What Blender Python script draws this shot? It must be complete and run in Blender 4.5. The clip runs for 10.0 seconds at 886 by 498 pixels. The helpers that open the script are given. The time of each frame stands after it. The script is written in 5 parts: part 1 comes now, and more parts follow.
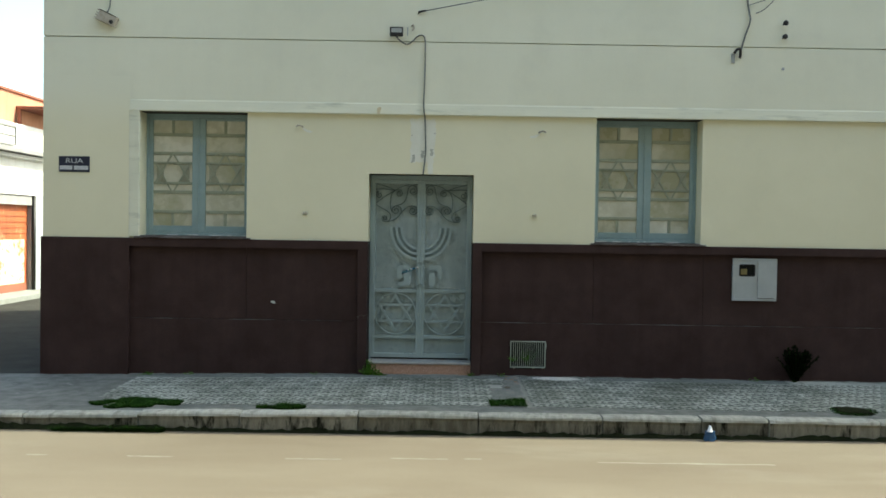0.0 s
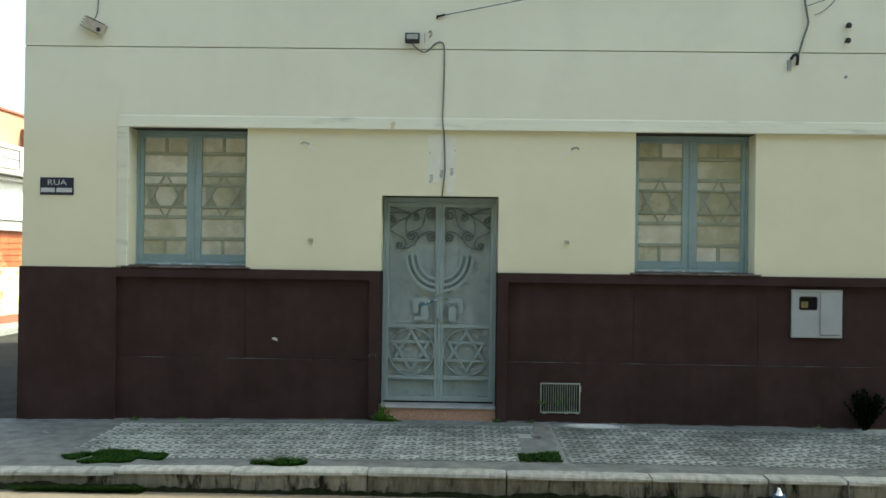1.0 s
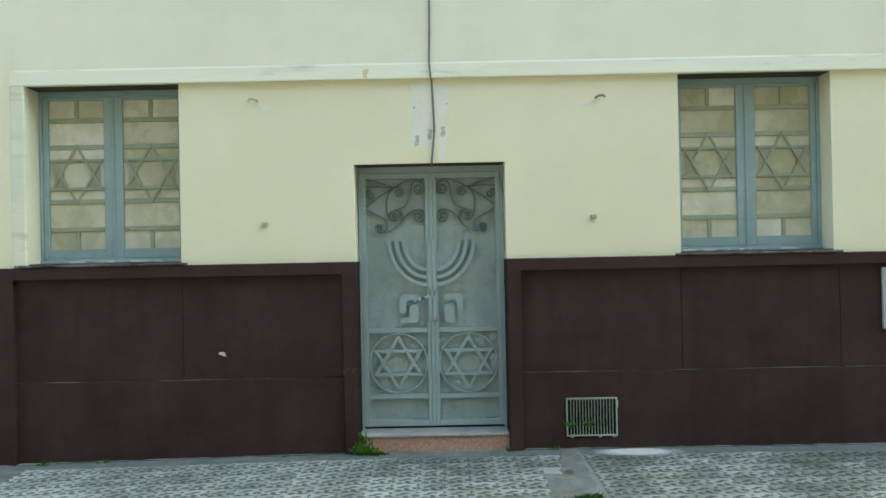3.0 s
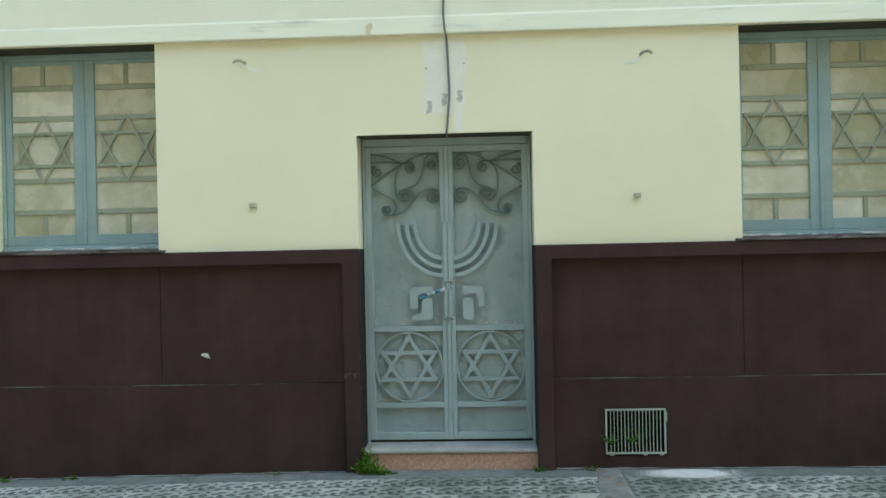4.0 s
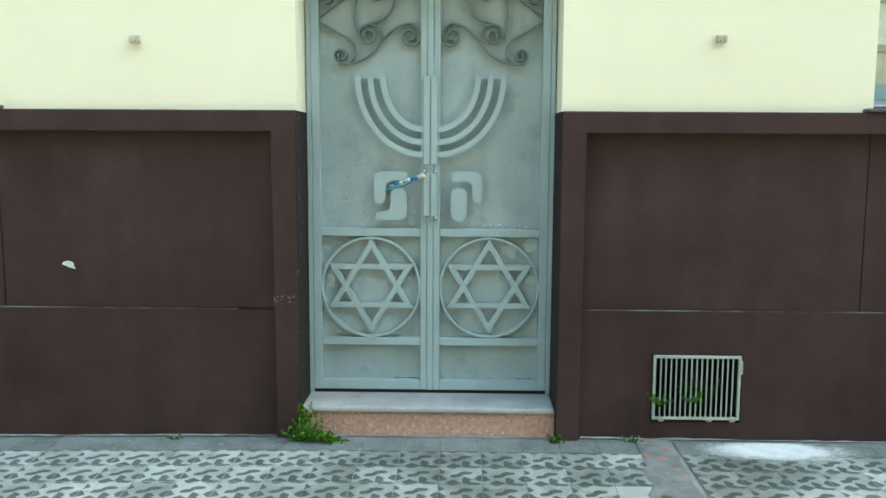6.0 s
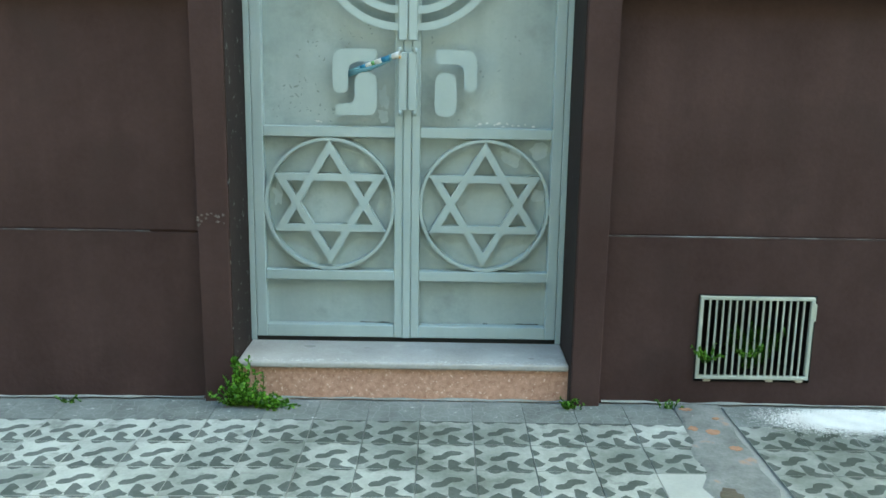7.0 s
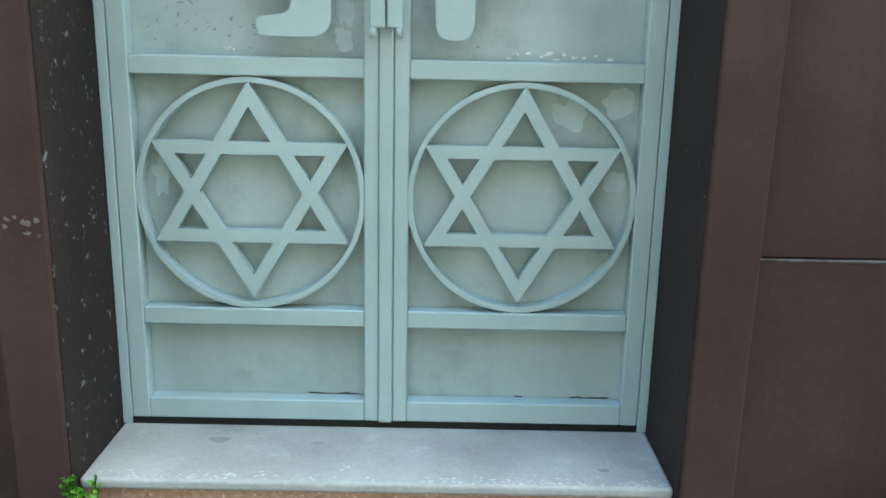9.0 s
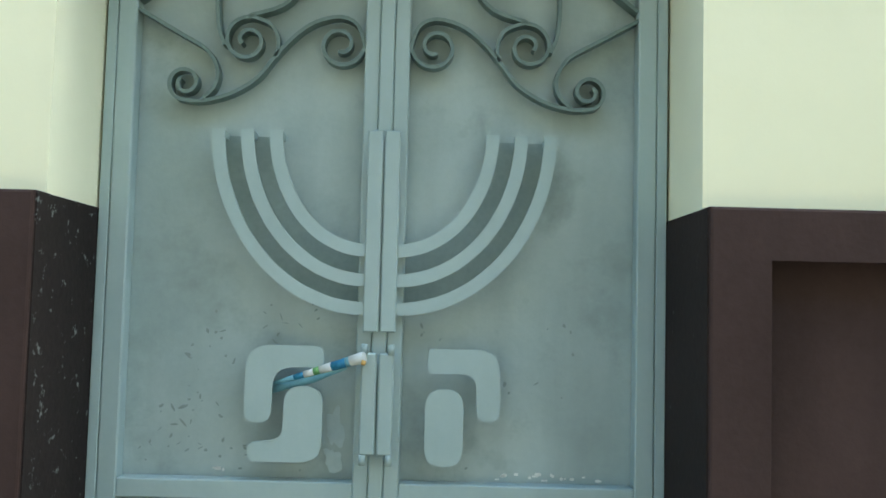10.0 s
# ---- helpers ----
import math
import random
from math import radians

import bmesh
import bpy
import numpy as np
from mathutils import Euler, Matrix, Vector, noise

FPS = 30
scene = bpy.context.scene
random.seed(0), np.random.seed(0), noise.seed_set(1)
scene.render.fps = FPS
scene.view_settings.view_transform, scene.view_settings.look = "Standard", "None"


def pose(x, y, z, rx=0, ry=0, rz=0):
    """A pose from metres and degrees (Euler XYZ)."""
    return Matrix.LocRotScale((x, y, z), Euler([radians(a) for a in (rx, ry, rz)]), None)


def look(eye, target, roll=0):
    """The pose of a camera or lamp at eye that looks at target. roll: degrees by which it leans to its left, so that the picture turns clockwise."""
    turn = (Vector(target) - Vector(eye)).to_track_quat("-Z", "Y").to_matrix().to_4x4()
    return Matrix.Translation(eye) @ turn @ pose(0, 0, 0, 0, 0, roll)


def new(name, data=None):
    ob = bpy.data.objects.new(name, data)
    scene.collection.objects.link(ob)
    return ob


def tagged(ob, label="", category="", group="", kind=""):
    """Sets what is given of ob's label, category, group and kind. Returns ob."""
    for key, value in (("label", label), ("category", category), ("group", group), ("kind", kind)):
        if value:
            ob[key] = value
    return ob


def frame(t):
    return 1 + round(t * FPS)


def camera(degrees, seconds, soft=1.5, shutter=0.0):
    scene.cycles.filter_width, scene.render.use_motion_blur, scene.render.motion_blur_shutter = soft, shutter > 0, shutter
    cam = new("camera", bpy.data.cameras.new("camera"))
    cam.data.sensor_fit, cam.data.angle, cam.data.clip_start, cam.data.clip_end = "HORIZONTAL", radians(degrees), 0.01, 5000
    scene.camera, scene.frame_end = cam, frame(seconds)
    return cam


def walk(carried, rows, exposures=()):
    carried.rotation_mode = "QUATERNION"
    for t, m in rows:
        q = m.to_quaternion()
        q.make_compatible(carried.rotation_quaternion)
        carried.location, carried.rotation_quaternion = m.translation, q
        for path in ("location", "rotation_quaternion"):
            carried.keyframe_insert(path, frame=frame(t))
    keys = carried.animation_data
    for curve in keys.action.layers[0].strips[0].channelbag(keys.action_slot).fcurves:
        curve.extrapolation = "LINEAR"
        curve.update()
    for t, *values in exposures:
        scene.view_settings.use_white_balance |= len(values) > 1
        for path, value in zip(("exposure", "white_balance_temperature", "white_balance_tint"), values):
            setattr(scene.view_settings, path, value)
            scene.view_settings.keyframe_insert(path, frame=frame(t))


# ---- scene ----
cam = camera(54.2, 10.0, soft=1.6)
PATH = [
    (0, (0.262, -11.046, 1.889), (0.267, -9.046, 1.84), 0.9),
    (0.5, (0.317, -10.348, 1.868), (0.337, -8.349, 1.832), -1.1),
    (1, (0.238, -9.88, 1.913), (0.198, -7.881, 1.923), 0.8),
    (1.5, (0.261, -9.241, 1.954), (0.266, -7.241, 1.977), -1.1),
    (2, (0.169, -8.719, 1.913), (0.19, -6.719, 1.892), 1.0),
    (2.5, (0.086, -8.178, 1.837), (0.155, -6.179, 1.797), -0.1),
    (2.7, (0.096, -7.981, 1.804), (0.109, -5.981, 1.826), -1.1),
    (3.8, (0.249, -6.821, 1.692), (0.223, -4.822, 1.652), -1.2),
    (4, (0.278, -6.571, 1.696), (0.186, -4.573, 1.693), -1.2),
    (4.5, (0.211, -6.061, 1.73), (0.139, -4.062, 1.691), 0.6),
    (5, (0.179, -5.528, 1.671), (0.164, -3.53, 1.585), -1.0),
    (5.5, (0.181, -4.981, 1.656), (0.14, -2.997, 1.412), 0.2),
    (5.7, (0.163, -4.753, 1.62), (0.127, -2.766, 1.396), 0.3),
    (6.8, (0.201, -3.544, 1.32), (0.131, -1.579, 0.955), 0.3),
    (7, (0.153, -3.32, 1.29), (0.153, -1.359, 0.898), 0.9),
    (7.5, (0.162, -2.773, 1.213), (0.165, -0.823, 0.765), 0.5),
    (8, (0.104, -2.256, 1.143), (0.106, -0.332, 0.598), 2.6),
    (8.5, (0.12, -1.836, 1.212), (0.115, 0.013, 0.45), 0.7),
    (9, (0.127, -1.773, 1.138), (0.137, 0.168, 0.658), 1.2),
    (9.5, (0.124, -1.75, 1.271), (0.136, 0.248, 1.191), 1.3),
    (10, (0.133, -1.761, 1.499), (0.142, 0.235, 1.622), 1.4),
]
EXPOSURES = [
    (0.0, 1.68, 6850, -4), (0.5, 1.83, 6850, -4), (1.0, 1.85, 6850, -5), (1.5, 2.15, 6750, -1), (2.0, 2.04, 6850, -10), (2.5, 2.24, 6750, -8), (4.0, 2.43, 6750, -7), (4.5, 2.38, 6750, -7),
    (5.0, 2.33, 6750, -8), (5.5, 2.77, 6650, -9), (7.0, 3.25, 6600, -12), (7.5, 3.23, 6600, -12), (8.0, 3.50, 6700, -9), (8.5, 3.43, 6700, -10), (9.0, 3.45, 6500, -9), (9.5, 3.48, 6650, -6), (10.0, 2.86, 6500, -10)]
walk(cam, [(t, look(eye, target, roll)) for t, eye, target, roll in PATH], EXPOSURES)

# ---- light ----
SUN = Vector((0.85, 0.33, 1.0)).normalized()
world = bpy.data.worlds.new("sky")
scene.world = world
world.use_nodes = True
wn = world.node_tree
sky = wn.nodes.new("ShaderNodeTexSky")
sky.sky_type, sky.sun_disc = "NISHITA", False
sky.sun_elevation = math.asin(SUN.z)
sky.sun_rotation = math.atan2(SUN.x, SUN.y)
sky.air_density, sky.dust_density, sky.ozone_density = 1.0, 3.0, 1.0
wn.nodes["Background"].inputs["Strength"].default_value = 0.15
wn.links.new(sky.outputs["Color"], wn.nodes["Background"].inputs["Color"])
sun = new("sun", bpy.data.lights.new("sun", "SUN"))
sun.data.energy, sun.data.angle, sun.data.color = 3.6, radians(0.5), (1.0, 0.93, 0.82)
sun.matrix_world = look(SUN * 30, (0, 0, 0))


# ---- materials ----
def surface(name, dark, light, rough=0.8, coarse=1.5, fine=60.0, bump=0.15, metal=0.0, spots=None, spot_scale=9.0, spot_cut=0.62,
            rand=0.0, island=False, stretch=(1, 1, 1), spec=0.4, coat=0.0, spot_soft=0.035, streak=0.0, grain=0.3, place=False, dirt=None):
    """Two tones mixed by coarse blotches and fine grain, with an optional third tone in sharp spots."""
    m = bpy.data.materials.new(name)
    m.use_nodes = True
    nt = m.node_tree
    add, link = nt.nodes.new, nt.links.new
    out = nt.nodes["Principled BSDF"]
    co = add("ShaderNodeTexCoord")
    mp = add("ShaderNodeMapping")
    mp.inputs["Scale"].default_value = stretch
    where = add("ShaderNodeNewGeometry").outputs["Position"] if place else co.outputs["Object"]
    link(where, mp.inputs["Vector"])

    def noise_tex(scale, detail=4.0, roughness=0.6):
        n = add("ShaderNodeTexNoise")
        n.inputs["Scale"].default_value, n.inputs["Detail"].default_value = scale, detail
        n.inputs["Roughness"].default_value = roughness
        link(mp.outputs["Vector"], n.inputs["Vector"])
        return n.outputs["Fac"]

    def math_node(op, a, b):
        n = add("ShaderNodeMath")
        n.operation = op
        for i, v in enumerate((a, b)):
            if isinstance(v, (int, float)):
                n.inputs[i].default_value = v
            else:
                link(v, n.inputs[i])
        return n.outputs[0]

    def mix(fac, a, b):
        n = add("ShaderNodeMix")
        n.data_type = "RGBA"
        link(fac, n.inputs[0])
        for i, v in ((6, a), (7, b)):
            if isinstance(v, tuple):
                n.inputs[i].default_value = (*v, 1)
            else:
                link(v, n.inputs[i])
        return n.outputs[2]

    big, small = noise_tex(coarse), noise_tex(fine, 3.0)
    spread = add("ShaderNodeMapRange")
    spread.inputs[1].default_value, spread.inputs[2].default_value = 0.3, 0.7
    link(math_node("ADD", math_node("MULTIPLY", big, 1 - grain), math_node("MULTIPLY", small, grain)), spread.inputs[0])
    fac = spread.outputs[0]
    if rand:
        source = add("ShaderNodeNewGeometry").outputs["Random Per Island"] if island else add("ShaderNodeObjectInfo").outputs["Random"]
        shift = math_node("MULTIPLY", math_node("SUBTRACT", source, 0.5), rand)
        n = add("ShaderNodeClamp")
        link(math_node("ADD", fac, shift), n.inputs[0])
        fac = n.outputs[0]
    colour = mix(fac, dark, light)
    if spots:
        cut = add("ShaderNodeMapRange")
        cut.inputs[1].default_value, cut.inputs[2].default_value = spot_cut, spot_cut + spot_soft
        link(noise_tex(spot_scale, 5.0, 0.65), cut.inputs[0])
        colour = mix(cut.outputs[0], colour, spots)
    if dirt:
        dr = add("ShaderNodeMapRange")
        dr.inputs[1].default_value, dr.inputs[2].default_value = 0.46, 0.66
        dr.inputs[3].default_value, dr.inputs[4].default_value = 0.0, 0.75
        link(noise_tex(0.9, 7.0, 0.68), dr.inputs[0])
        colour = mix(dr.outputs[0], colour, dirt)
    if streak:
        sm = add("ShaderNodeMapping")
        sm.inputs["Scale"].default_value = (5, 5, 0.5)
        link(co.outputs["Object"], sm.inputs["Vector"])
        sn = add("ShaderNodeTexNoise")
        sn.inputs["Scale"].default_value, sn.inputs["Detail"].default_value = 1.6, 6
        link(sm.outputs["Vector"], sn.inputs["Vector"])
        sr = add("ShaderNodeMapRange")
        sr.inputs[1].default_value, sr.inputs[2].default_value = 0.45, 0.75
        sr.inputs[3].default_value, sr.inputs[4].default_value = 0.0, streak
        link(sn.outputs["Fac"], sr.inputs[0])
        colour = mix(sr.outputs[0], colour, tuple(c * 0.55 for c in dark))
    link(colour, out.inputs["Base Color"])
    rr = add("ShaderNodeMapRange")
    rr.inputs[3].default_value, rr.inputs[4].default_value = max(rough - 0.1, 0.03), min(rough + 0.1, 1)
    link(big, rr.inputs[0])
    link(rr.outputs[0], out.inputs["Roughness"])
    out.inputs["Metallic"].default_value = metal
    out.inputs["Specular IOR Level"].default_value = spec
    out.inputs["Coat Weight"].default_value = coat
    if bump:
        b = add("ShaderNodeBump")
        b.inputs["Strength"].default_value, b.inputs["Distance"].default_value = bump, 0.01
        link(math_node("ADD", small, math_node("MULTIPLY", big, 1.5)), b.inputs["Height"])
        link(b.outputs["Normal"], out.inputs["Normal"])
    return m


CREAM = surface("cream_plaster", (0.77, 0.745, 0.545), (0.83, 0.805, 0.605), 0.9, 0.9, 30, 0.05, grain=0.12, spots=(0.755, 0.735, 0.545), spot_scale=1.1, spot_cut=0.52, spot_soft=0.3)
PALE = surface("pale_plaster", (0.78, 0.785, 0.632), (0.845, 0.85, 0.70), 0.9, 0.6, 30, 0.07, grain=0.12, spots=(0.745, 0.75, 0.615), spot_scale=0.9, spot_cut=0.50, spot_soft=0.3, streak=0.025)
BANDPAINT = surface("weathered_band_plaster", (0.74, 0.745, 0.60), (0.83, 0.835, 0.685), 0.9, 1.2, 30, 0.08, grain=0.12, spots=(0.50, 0.52, 0.415), spot_scale=2.2, spot_cut=0.55, spot_soft=0.2, stretch=(0.6, 1, 4))
STAIN = surface("rust_run", (0.62, 0.54, 0.34), (0.72, 0.66, 0.47), 0.9, 20, 60, 0.05)
REPAINT = surface("whitewash", (0.74, 0.745, 0.64), (0.84, 0.845, 0.75), 0.9, 4, 60, 0.2)
WORNBAR = surface("worn_number_paint", (0.34, 0.36, 0.32), (0.62, 0.63, 0.55), 0.85, 22, 70, 0.1)
STUB = surface("old_iron_stub", (0.20, 0.175, 0.13), (0.44, 0.42, 0.34), 0.85, 22, 80, 0.3)
STUBPALE = surface("limewashed_iron", (0.34, 0.31, 0.225), (0.60, 0.57, 0.46), 0.9, 24, 90, 0.3, spots=(0.20, 0.15, 0.09), spot_scale=30, spot_cut=0.58, spot_soft=0.08)
MAROON = surface("maroon_paint", (0.0285, 0.0142, 0.0132), (0.0610, 0.0362, 0.0335), 0.72, 2.2, 50, 0.12, spec=0.22, spots=(0.039, 0.0235, 0.0218), spot_scale=3.2, spot_cut=0.52, spot_soft=0.18, grain=0.18, streak=0.25)
# two darker maroons for the jambs: their shade as colour, plus real specks
SCUFFED = surface("shaded_scuffed_maroon", (0.0125, 0.0092, 0.0088), (0.0290, 0.0205, 0.0190), 0.85, 3, 60, 0.1, spots=(0.19, 0.20, 0.197), spot_scale=34, spot_cut=0.625, spot_soft=0.07, spec=0.2)
JAMB = surface("shaded_maroon_jamb", (0.0140, 0.0100, 0.0095), (0.0330, 0.0230, 0.0210), 0.85, 5, 60, 0.1, spec=0.2, spots=(0.12, 0.12, 0.115), spot_scale=38, spot_cut=0.67, spot_soft=0.05)
WORN = surface("worn_edge", (0.042, 0.031, 0.029), (0.20, 0.185, 0.175), 0.85, 5, 25, 0.2, stretch=(1, 1, 1), spots=(0.035, 0.022, 0.020), spot_scale=4, spot_cut=0.52, spot_soft=0.1)
EDGE = surface("scraped_edge", (0.030, 0.019, 0.017), (0.058, 0.044, 0.041), 0.85, 3, 60, 0.2, spots=(0.135, 0.14, 0.14), spot_scale=2.6, spot_cut=0.46, spot_soft=0.16)
STEEL = surface("grey_door_paint", (0.305, 0.392, 0.397), (0.385, 0.472, 0.478), 0.5, 2.2, 60, 0.04, spec=0.45, streak=0.2, grain=0.15)
SHEET = surface("weathered_door_sheet", (0.270, 0.340, 0.338), (0.395, 0.472, 0.474), 0.55, 2.8, 60, 0.06, spots=(0.230, 0.290, 0.283), spot_scale=4.0, spot_cut=0.55, spot_soft=0.18, spec=0.4, streak=0.3, grain=0.15)
SCROLL = surface("iron_scroll_paint", (0.095, 0.140, 0.135), (0.175, 0.235, 0.228), 0.55, 8, 90, 0.1)
BACKING = surface("darker_backing", (0.195, 0.255, 0.246), (0.275, 0.342, 0.332), 0.6, 5, 80, 0.05)
FLAKED = surface("flaked_ledge_paint", (0.24, 0.32, 0.325), (0.36, 0.43, 0.43), 0.7, 6, 60, 0.2, spots=(0.62, 0.64, 0.62), spot_scale=7, spot_cut=0.50, spot_soft=0.06)
DIMPANE = surface("dim_frosted_pane", (0.27, 0.28, 0.20), (0.39, 0.40, 0.31), 0.3, 4, 120, 0.05, rand=0.6, spec=0.5, coat=0.2)
CHIPPED = surface("chipped_paint", (0.345, 0.435, 0.455), (0.435, 0.525, 0.550), 0.6, 14, 90, 0.1)
SCUFF = surface("scuffed_door_paint", (0.185, 0.232, 0.228), (0.255, 0.310, 0.305), 0.7, 20, 90, 0.1)
GRIME = surface("dark_grime", (0.015, 0.016, 0.016), (0.05, 0.05, 0.045), 0.9, 20, 90, 0.1)
FAINT = surface("faint_stain", (0.20, 0.20, 0.19), (0.29, 0.285, 0.27), 0.8, 20, 90, 0.1)
# shade under the door lintel and grime under the window heads, in one colour
SHADEGRIME = surface("shaded_grimy_lintel", (0.035, 0.032, 0.022), (0.075, 0.068, 0.048), 0.95, 8, 60, 0.1)
FRAME = surface("blue_grey_window_paint", (0.228, 0.325, 0.330), (0.340, 0.448, 0.452), 0.55, 4, 80, 0.12, spots=(0.5, 0.55, 0.55), spot_scale=14, spot_cut=0.70)
BAR = surface("window_bar_paint", (0.2587, 0.2932, 0.2185), (0.3737, 0.4025, 0.3105), 0.6, 8, 80, 0.1, spots=(0.1495, 0.1725, 0.1265), spot_scale=16, spot_cut=0.60, spot_soft=0.1)
PANE = surface("frosted_pane", (0.3948, 0.3901, 0.2538), (0.7332, 0.7285, 0.6298), 0.28, 2.5, 120, 0.05, rand=0.9, spec=0.5, coat=0.2)
MARBLE = surface("worn_marble", (0.270, 0.270, 0.255), (0.42, 0.418, 0.398), 0.7, 5, 90, 0.15, spots=(0.50, 0.50, 0.475), spot_scale=8, spot_cut=0.60, spot_soft=0.2, spec=0.12)
MARBLEWORN = surface("chipped_marble", (0.44, 0.44, 0.42), (0.58, 0.58, 0.55), 0.8, 30, 90, 0.1)
PINK = surface("pink_granite", (0.30, 0.155, 0.105), (0.58, 0.37, 0.28), 0.55, 60, 220, 0.12, spots=(0.72, 0.56, 0.46), spot_scale=85, spot_cut=0.60, spot_soft=0.06)
LIME = surface("lime_powder", (0.50, 0.52, 0.50), (0.72, 0.74, 0.72), 0.95, 12, 120, 0.3)
CEMENT = surface("old_cement", (0.0780, 0.0870, 0.0830), (0.2000, 0.2100, 0.2000), 0.9, 6.0, 80, 0.4, spots=(0.30, 0.315, 0.30), spot_scale=11, spot_cut=0.64, spot_soft=0.12, spec=0.08)
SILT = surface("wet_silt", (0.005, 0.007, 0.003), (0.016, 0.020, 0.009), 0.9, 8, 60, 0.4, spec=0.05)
PLAINTILE = surface("plain_tile_white", (0.2448, 0.2618, 0.2448), (0.3196, 0.3366, 0.3128), 0.7, 6, 90, 0.15, spec=0.08)
PATCH = surface("trench_cement", (0.0900, 0.1013, 0.0963), (0.2188, 0.2300, 0.2188), 0.9, 7.0, 80, 0.45, spots=(0.2937, 0.1938, 0.1313), spot_scale=7, spot_cut=0.615, spot_soft=0.10, spec=0.08)
BRICKBIT = surface("crushed_brick", (0.20, 0.115, 0.070), (0.34, 0.20, 0.125), 0.95, 14, 90, 0.4, spec=0.08)
BED = surface("mortar_bed", (0.150, 0.162, 0.150), (0.270, 0.285, 0.268), 0.95, 4, 90, 0.3, place=True, spec=0.08)
TILE_LIGHT = surface("tile_white", (0.1974, 0.2211, 0.2034), (0.3801, 0.4047, 0.3751), 0.75, 5.0, 90, 0.15, rand=0.65, spots=(0.1481, 0.1658, 0.1501), spot_scale=9, spot_cut=0.56, spot_soft=0.15, place=True, dirt=(0.0592, 0.0711, 0.0572), spec=0.08)
TILE_DARK = surface("tile_grey", (0.0544, 0.0670, 0.0612), (0.1111, 0.1271, 0.1192), 0.75, 6.0, 90, 0.15, rand=0.4, place=True, dirt=(0.0340, 0.0431, 0.0317), spec=0.08)
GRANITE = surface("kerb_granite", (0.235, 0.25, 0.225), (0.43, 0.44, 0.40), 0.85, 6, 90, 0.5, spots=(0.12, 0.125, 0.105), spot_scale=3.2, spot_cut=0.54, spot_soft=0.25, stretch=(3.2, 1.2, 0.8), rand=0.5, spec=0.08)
# kerb granite again, darker for the shaded side, with dark drip stains
KERBFACE = surface("shaded_stained_kerb_face", (0.105, 0.100, 0.078), (0.265, 0.258, 0.215), 0.9, 4, 90, 0.5, spots=(0.010, 0.012, 0.007), spot_scale=1.7, spot_cut=0.525, spot_soft=0.12, stretch=(4.2, 1.2, 1.1), rand=0.6, spec=0.15)
TAR = surface("old_asphalt", (0.020, 0.021, 0.019), (0.052, 0.052, 0.046), 0.9, 2.5, 140, 0.5, spec=0.08)
ASPHALT = surface("dusty_asphalt", (0.1050, 0.0886, 0.0681), (0.1542, 0.1378, 0.1091), 0.9, 0.9, 140, 0.3, stretch=(0.35, 1, 1), spots=(0.1763, 0.1656, 0.1378), spot_scale=0.7, spot_cut=0.52, spot_soft=0.3, spec=0.08)
LINE = surface("faded_road_paint", (0.1148, 0.1025, 0.0820), (0.2009, 0.1927, 0.1640), 0.8, 6, 60, 0.2)
EARTH = surface("soil", (0.05, 0.045, 0.03), (0.11, 0.095, 0.065), 0.95, 6, 60, 0.5)
GRASS = surface("grass_blade", (0.006, 0.026, 0.002), (0.022, 0.068, 0.004), 0.7, 8, 40, 0, rand=0.9, island=True, spec=0.1)
LEAF = surface("weed_leaf", (0.030, 0.110, 0.004), (0.105, 0.25, 0.012), 0.55, 20, 60, 0, rand=0.9, island=True)
DARKLEAF = surface("dark_leaf", (0.0030, 0.0050, 0.0025), (0.0080, 0.0130, 0.0050), 0.8, 20, 60, 0, rand=0.9, island=True, spec=0.03)
BLACK = surface("black_plastic", (0.012, 0.012, 0.013), (0.03, 0.03, 0.03), 0.5, 8, 90, 0.05)
# near-black colour stands in for shade in the shaft, meter box and door gap
SHADEBLACK = surface("shade_black", (0.004, 0.005, 0.004), (0.010, 0.011, 0.009), 0.95, 6, 50, 0.2)
CABLE = surface("grey_cable", (0.10, 0.115, 0.115), (0.19, 0.205, 0.20), 0.6, 12, 90, 0.05)
WHITEMETAL = surface("ivory_grille_paint", (0.2816, 0.3168, 0.2728), (0.4048, 0.4444, 0.3828), 0.5, 8, 90, 0.1, spots=(0.2640, 0.1760, 0.0880), spot_scale=22, spot_cut=0.70)
BOXGREY = surface("meter_box_paint", (0.3360, 0.3680, 0.3760), (0.4320, 0.4640, 0.4720), 0.5, 4, 90, 0.05)
BOXEDGE = surface("meter_box_trim", (0.30, 0.33, 0.34), (0.40, 0.43, 0.44), 0.55, 4, 90, 0.05)
METER = surface("meter_body", (0.16, 0.13, 0.05), (0.28, 0.23, 0.10), 0.5, 12, 90, 0.05)
NAVY = surface("navy_enamel", (0.012, 0.016, 0.035), (0.025, 0.032, 0.06), 0.35, 10, 90, 0.05, spots=(0.10, 0.07, 0.05), spot_scale=20, spot_cut=0.72)
ENAMEL = surface("white_enamel", (0.45, 0.47, 0.50), (0.62, 0.64, 0.66), 0.4, 20, 90, 0.05)
RUSTBOX = surface("rusted_white_box", (0.36, 0.31, 0.24), (0.55, 0.52, 0.44), 0.7, 16, 80, 0.2, spots=(0.25, 0.13, 0.06), spot_scale=18, spot_cut=0.66)
LENS = surface("lamp_glass", (0.30, 0.33, 0.33), (0.42, 0.45, 0.45), 0.15, 5, 60, 0, spec=0.6)
PAPER = surface("newsprint", (0.50, 0.52, 0.52), (0.68, 0.70, 0.69), 0.7, 40, 150, 0.1)
PAPERBLUE = surface("blue_print", (0.02, 0.13, 0.26), (0.05, 0.26, 0.42), 0.6, 30, 120, 0.1)
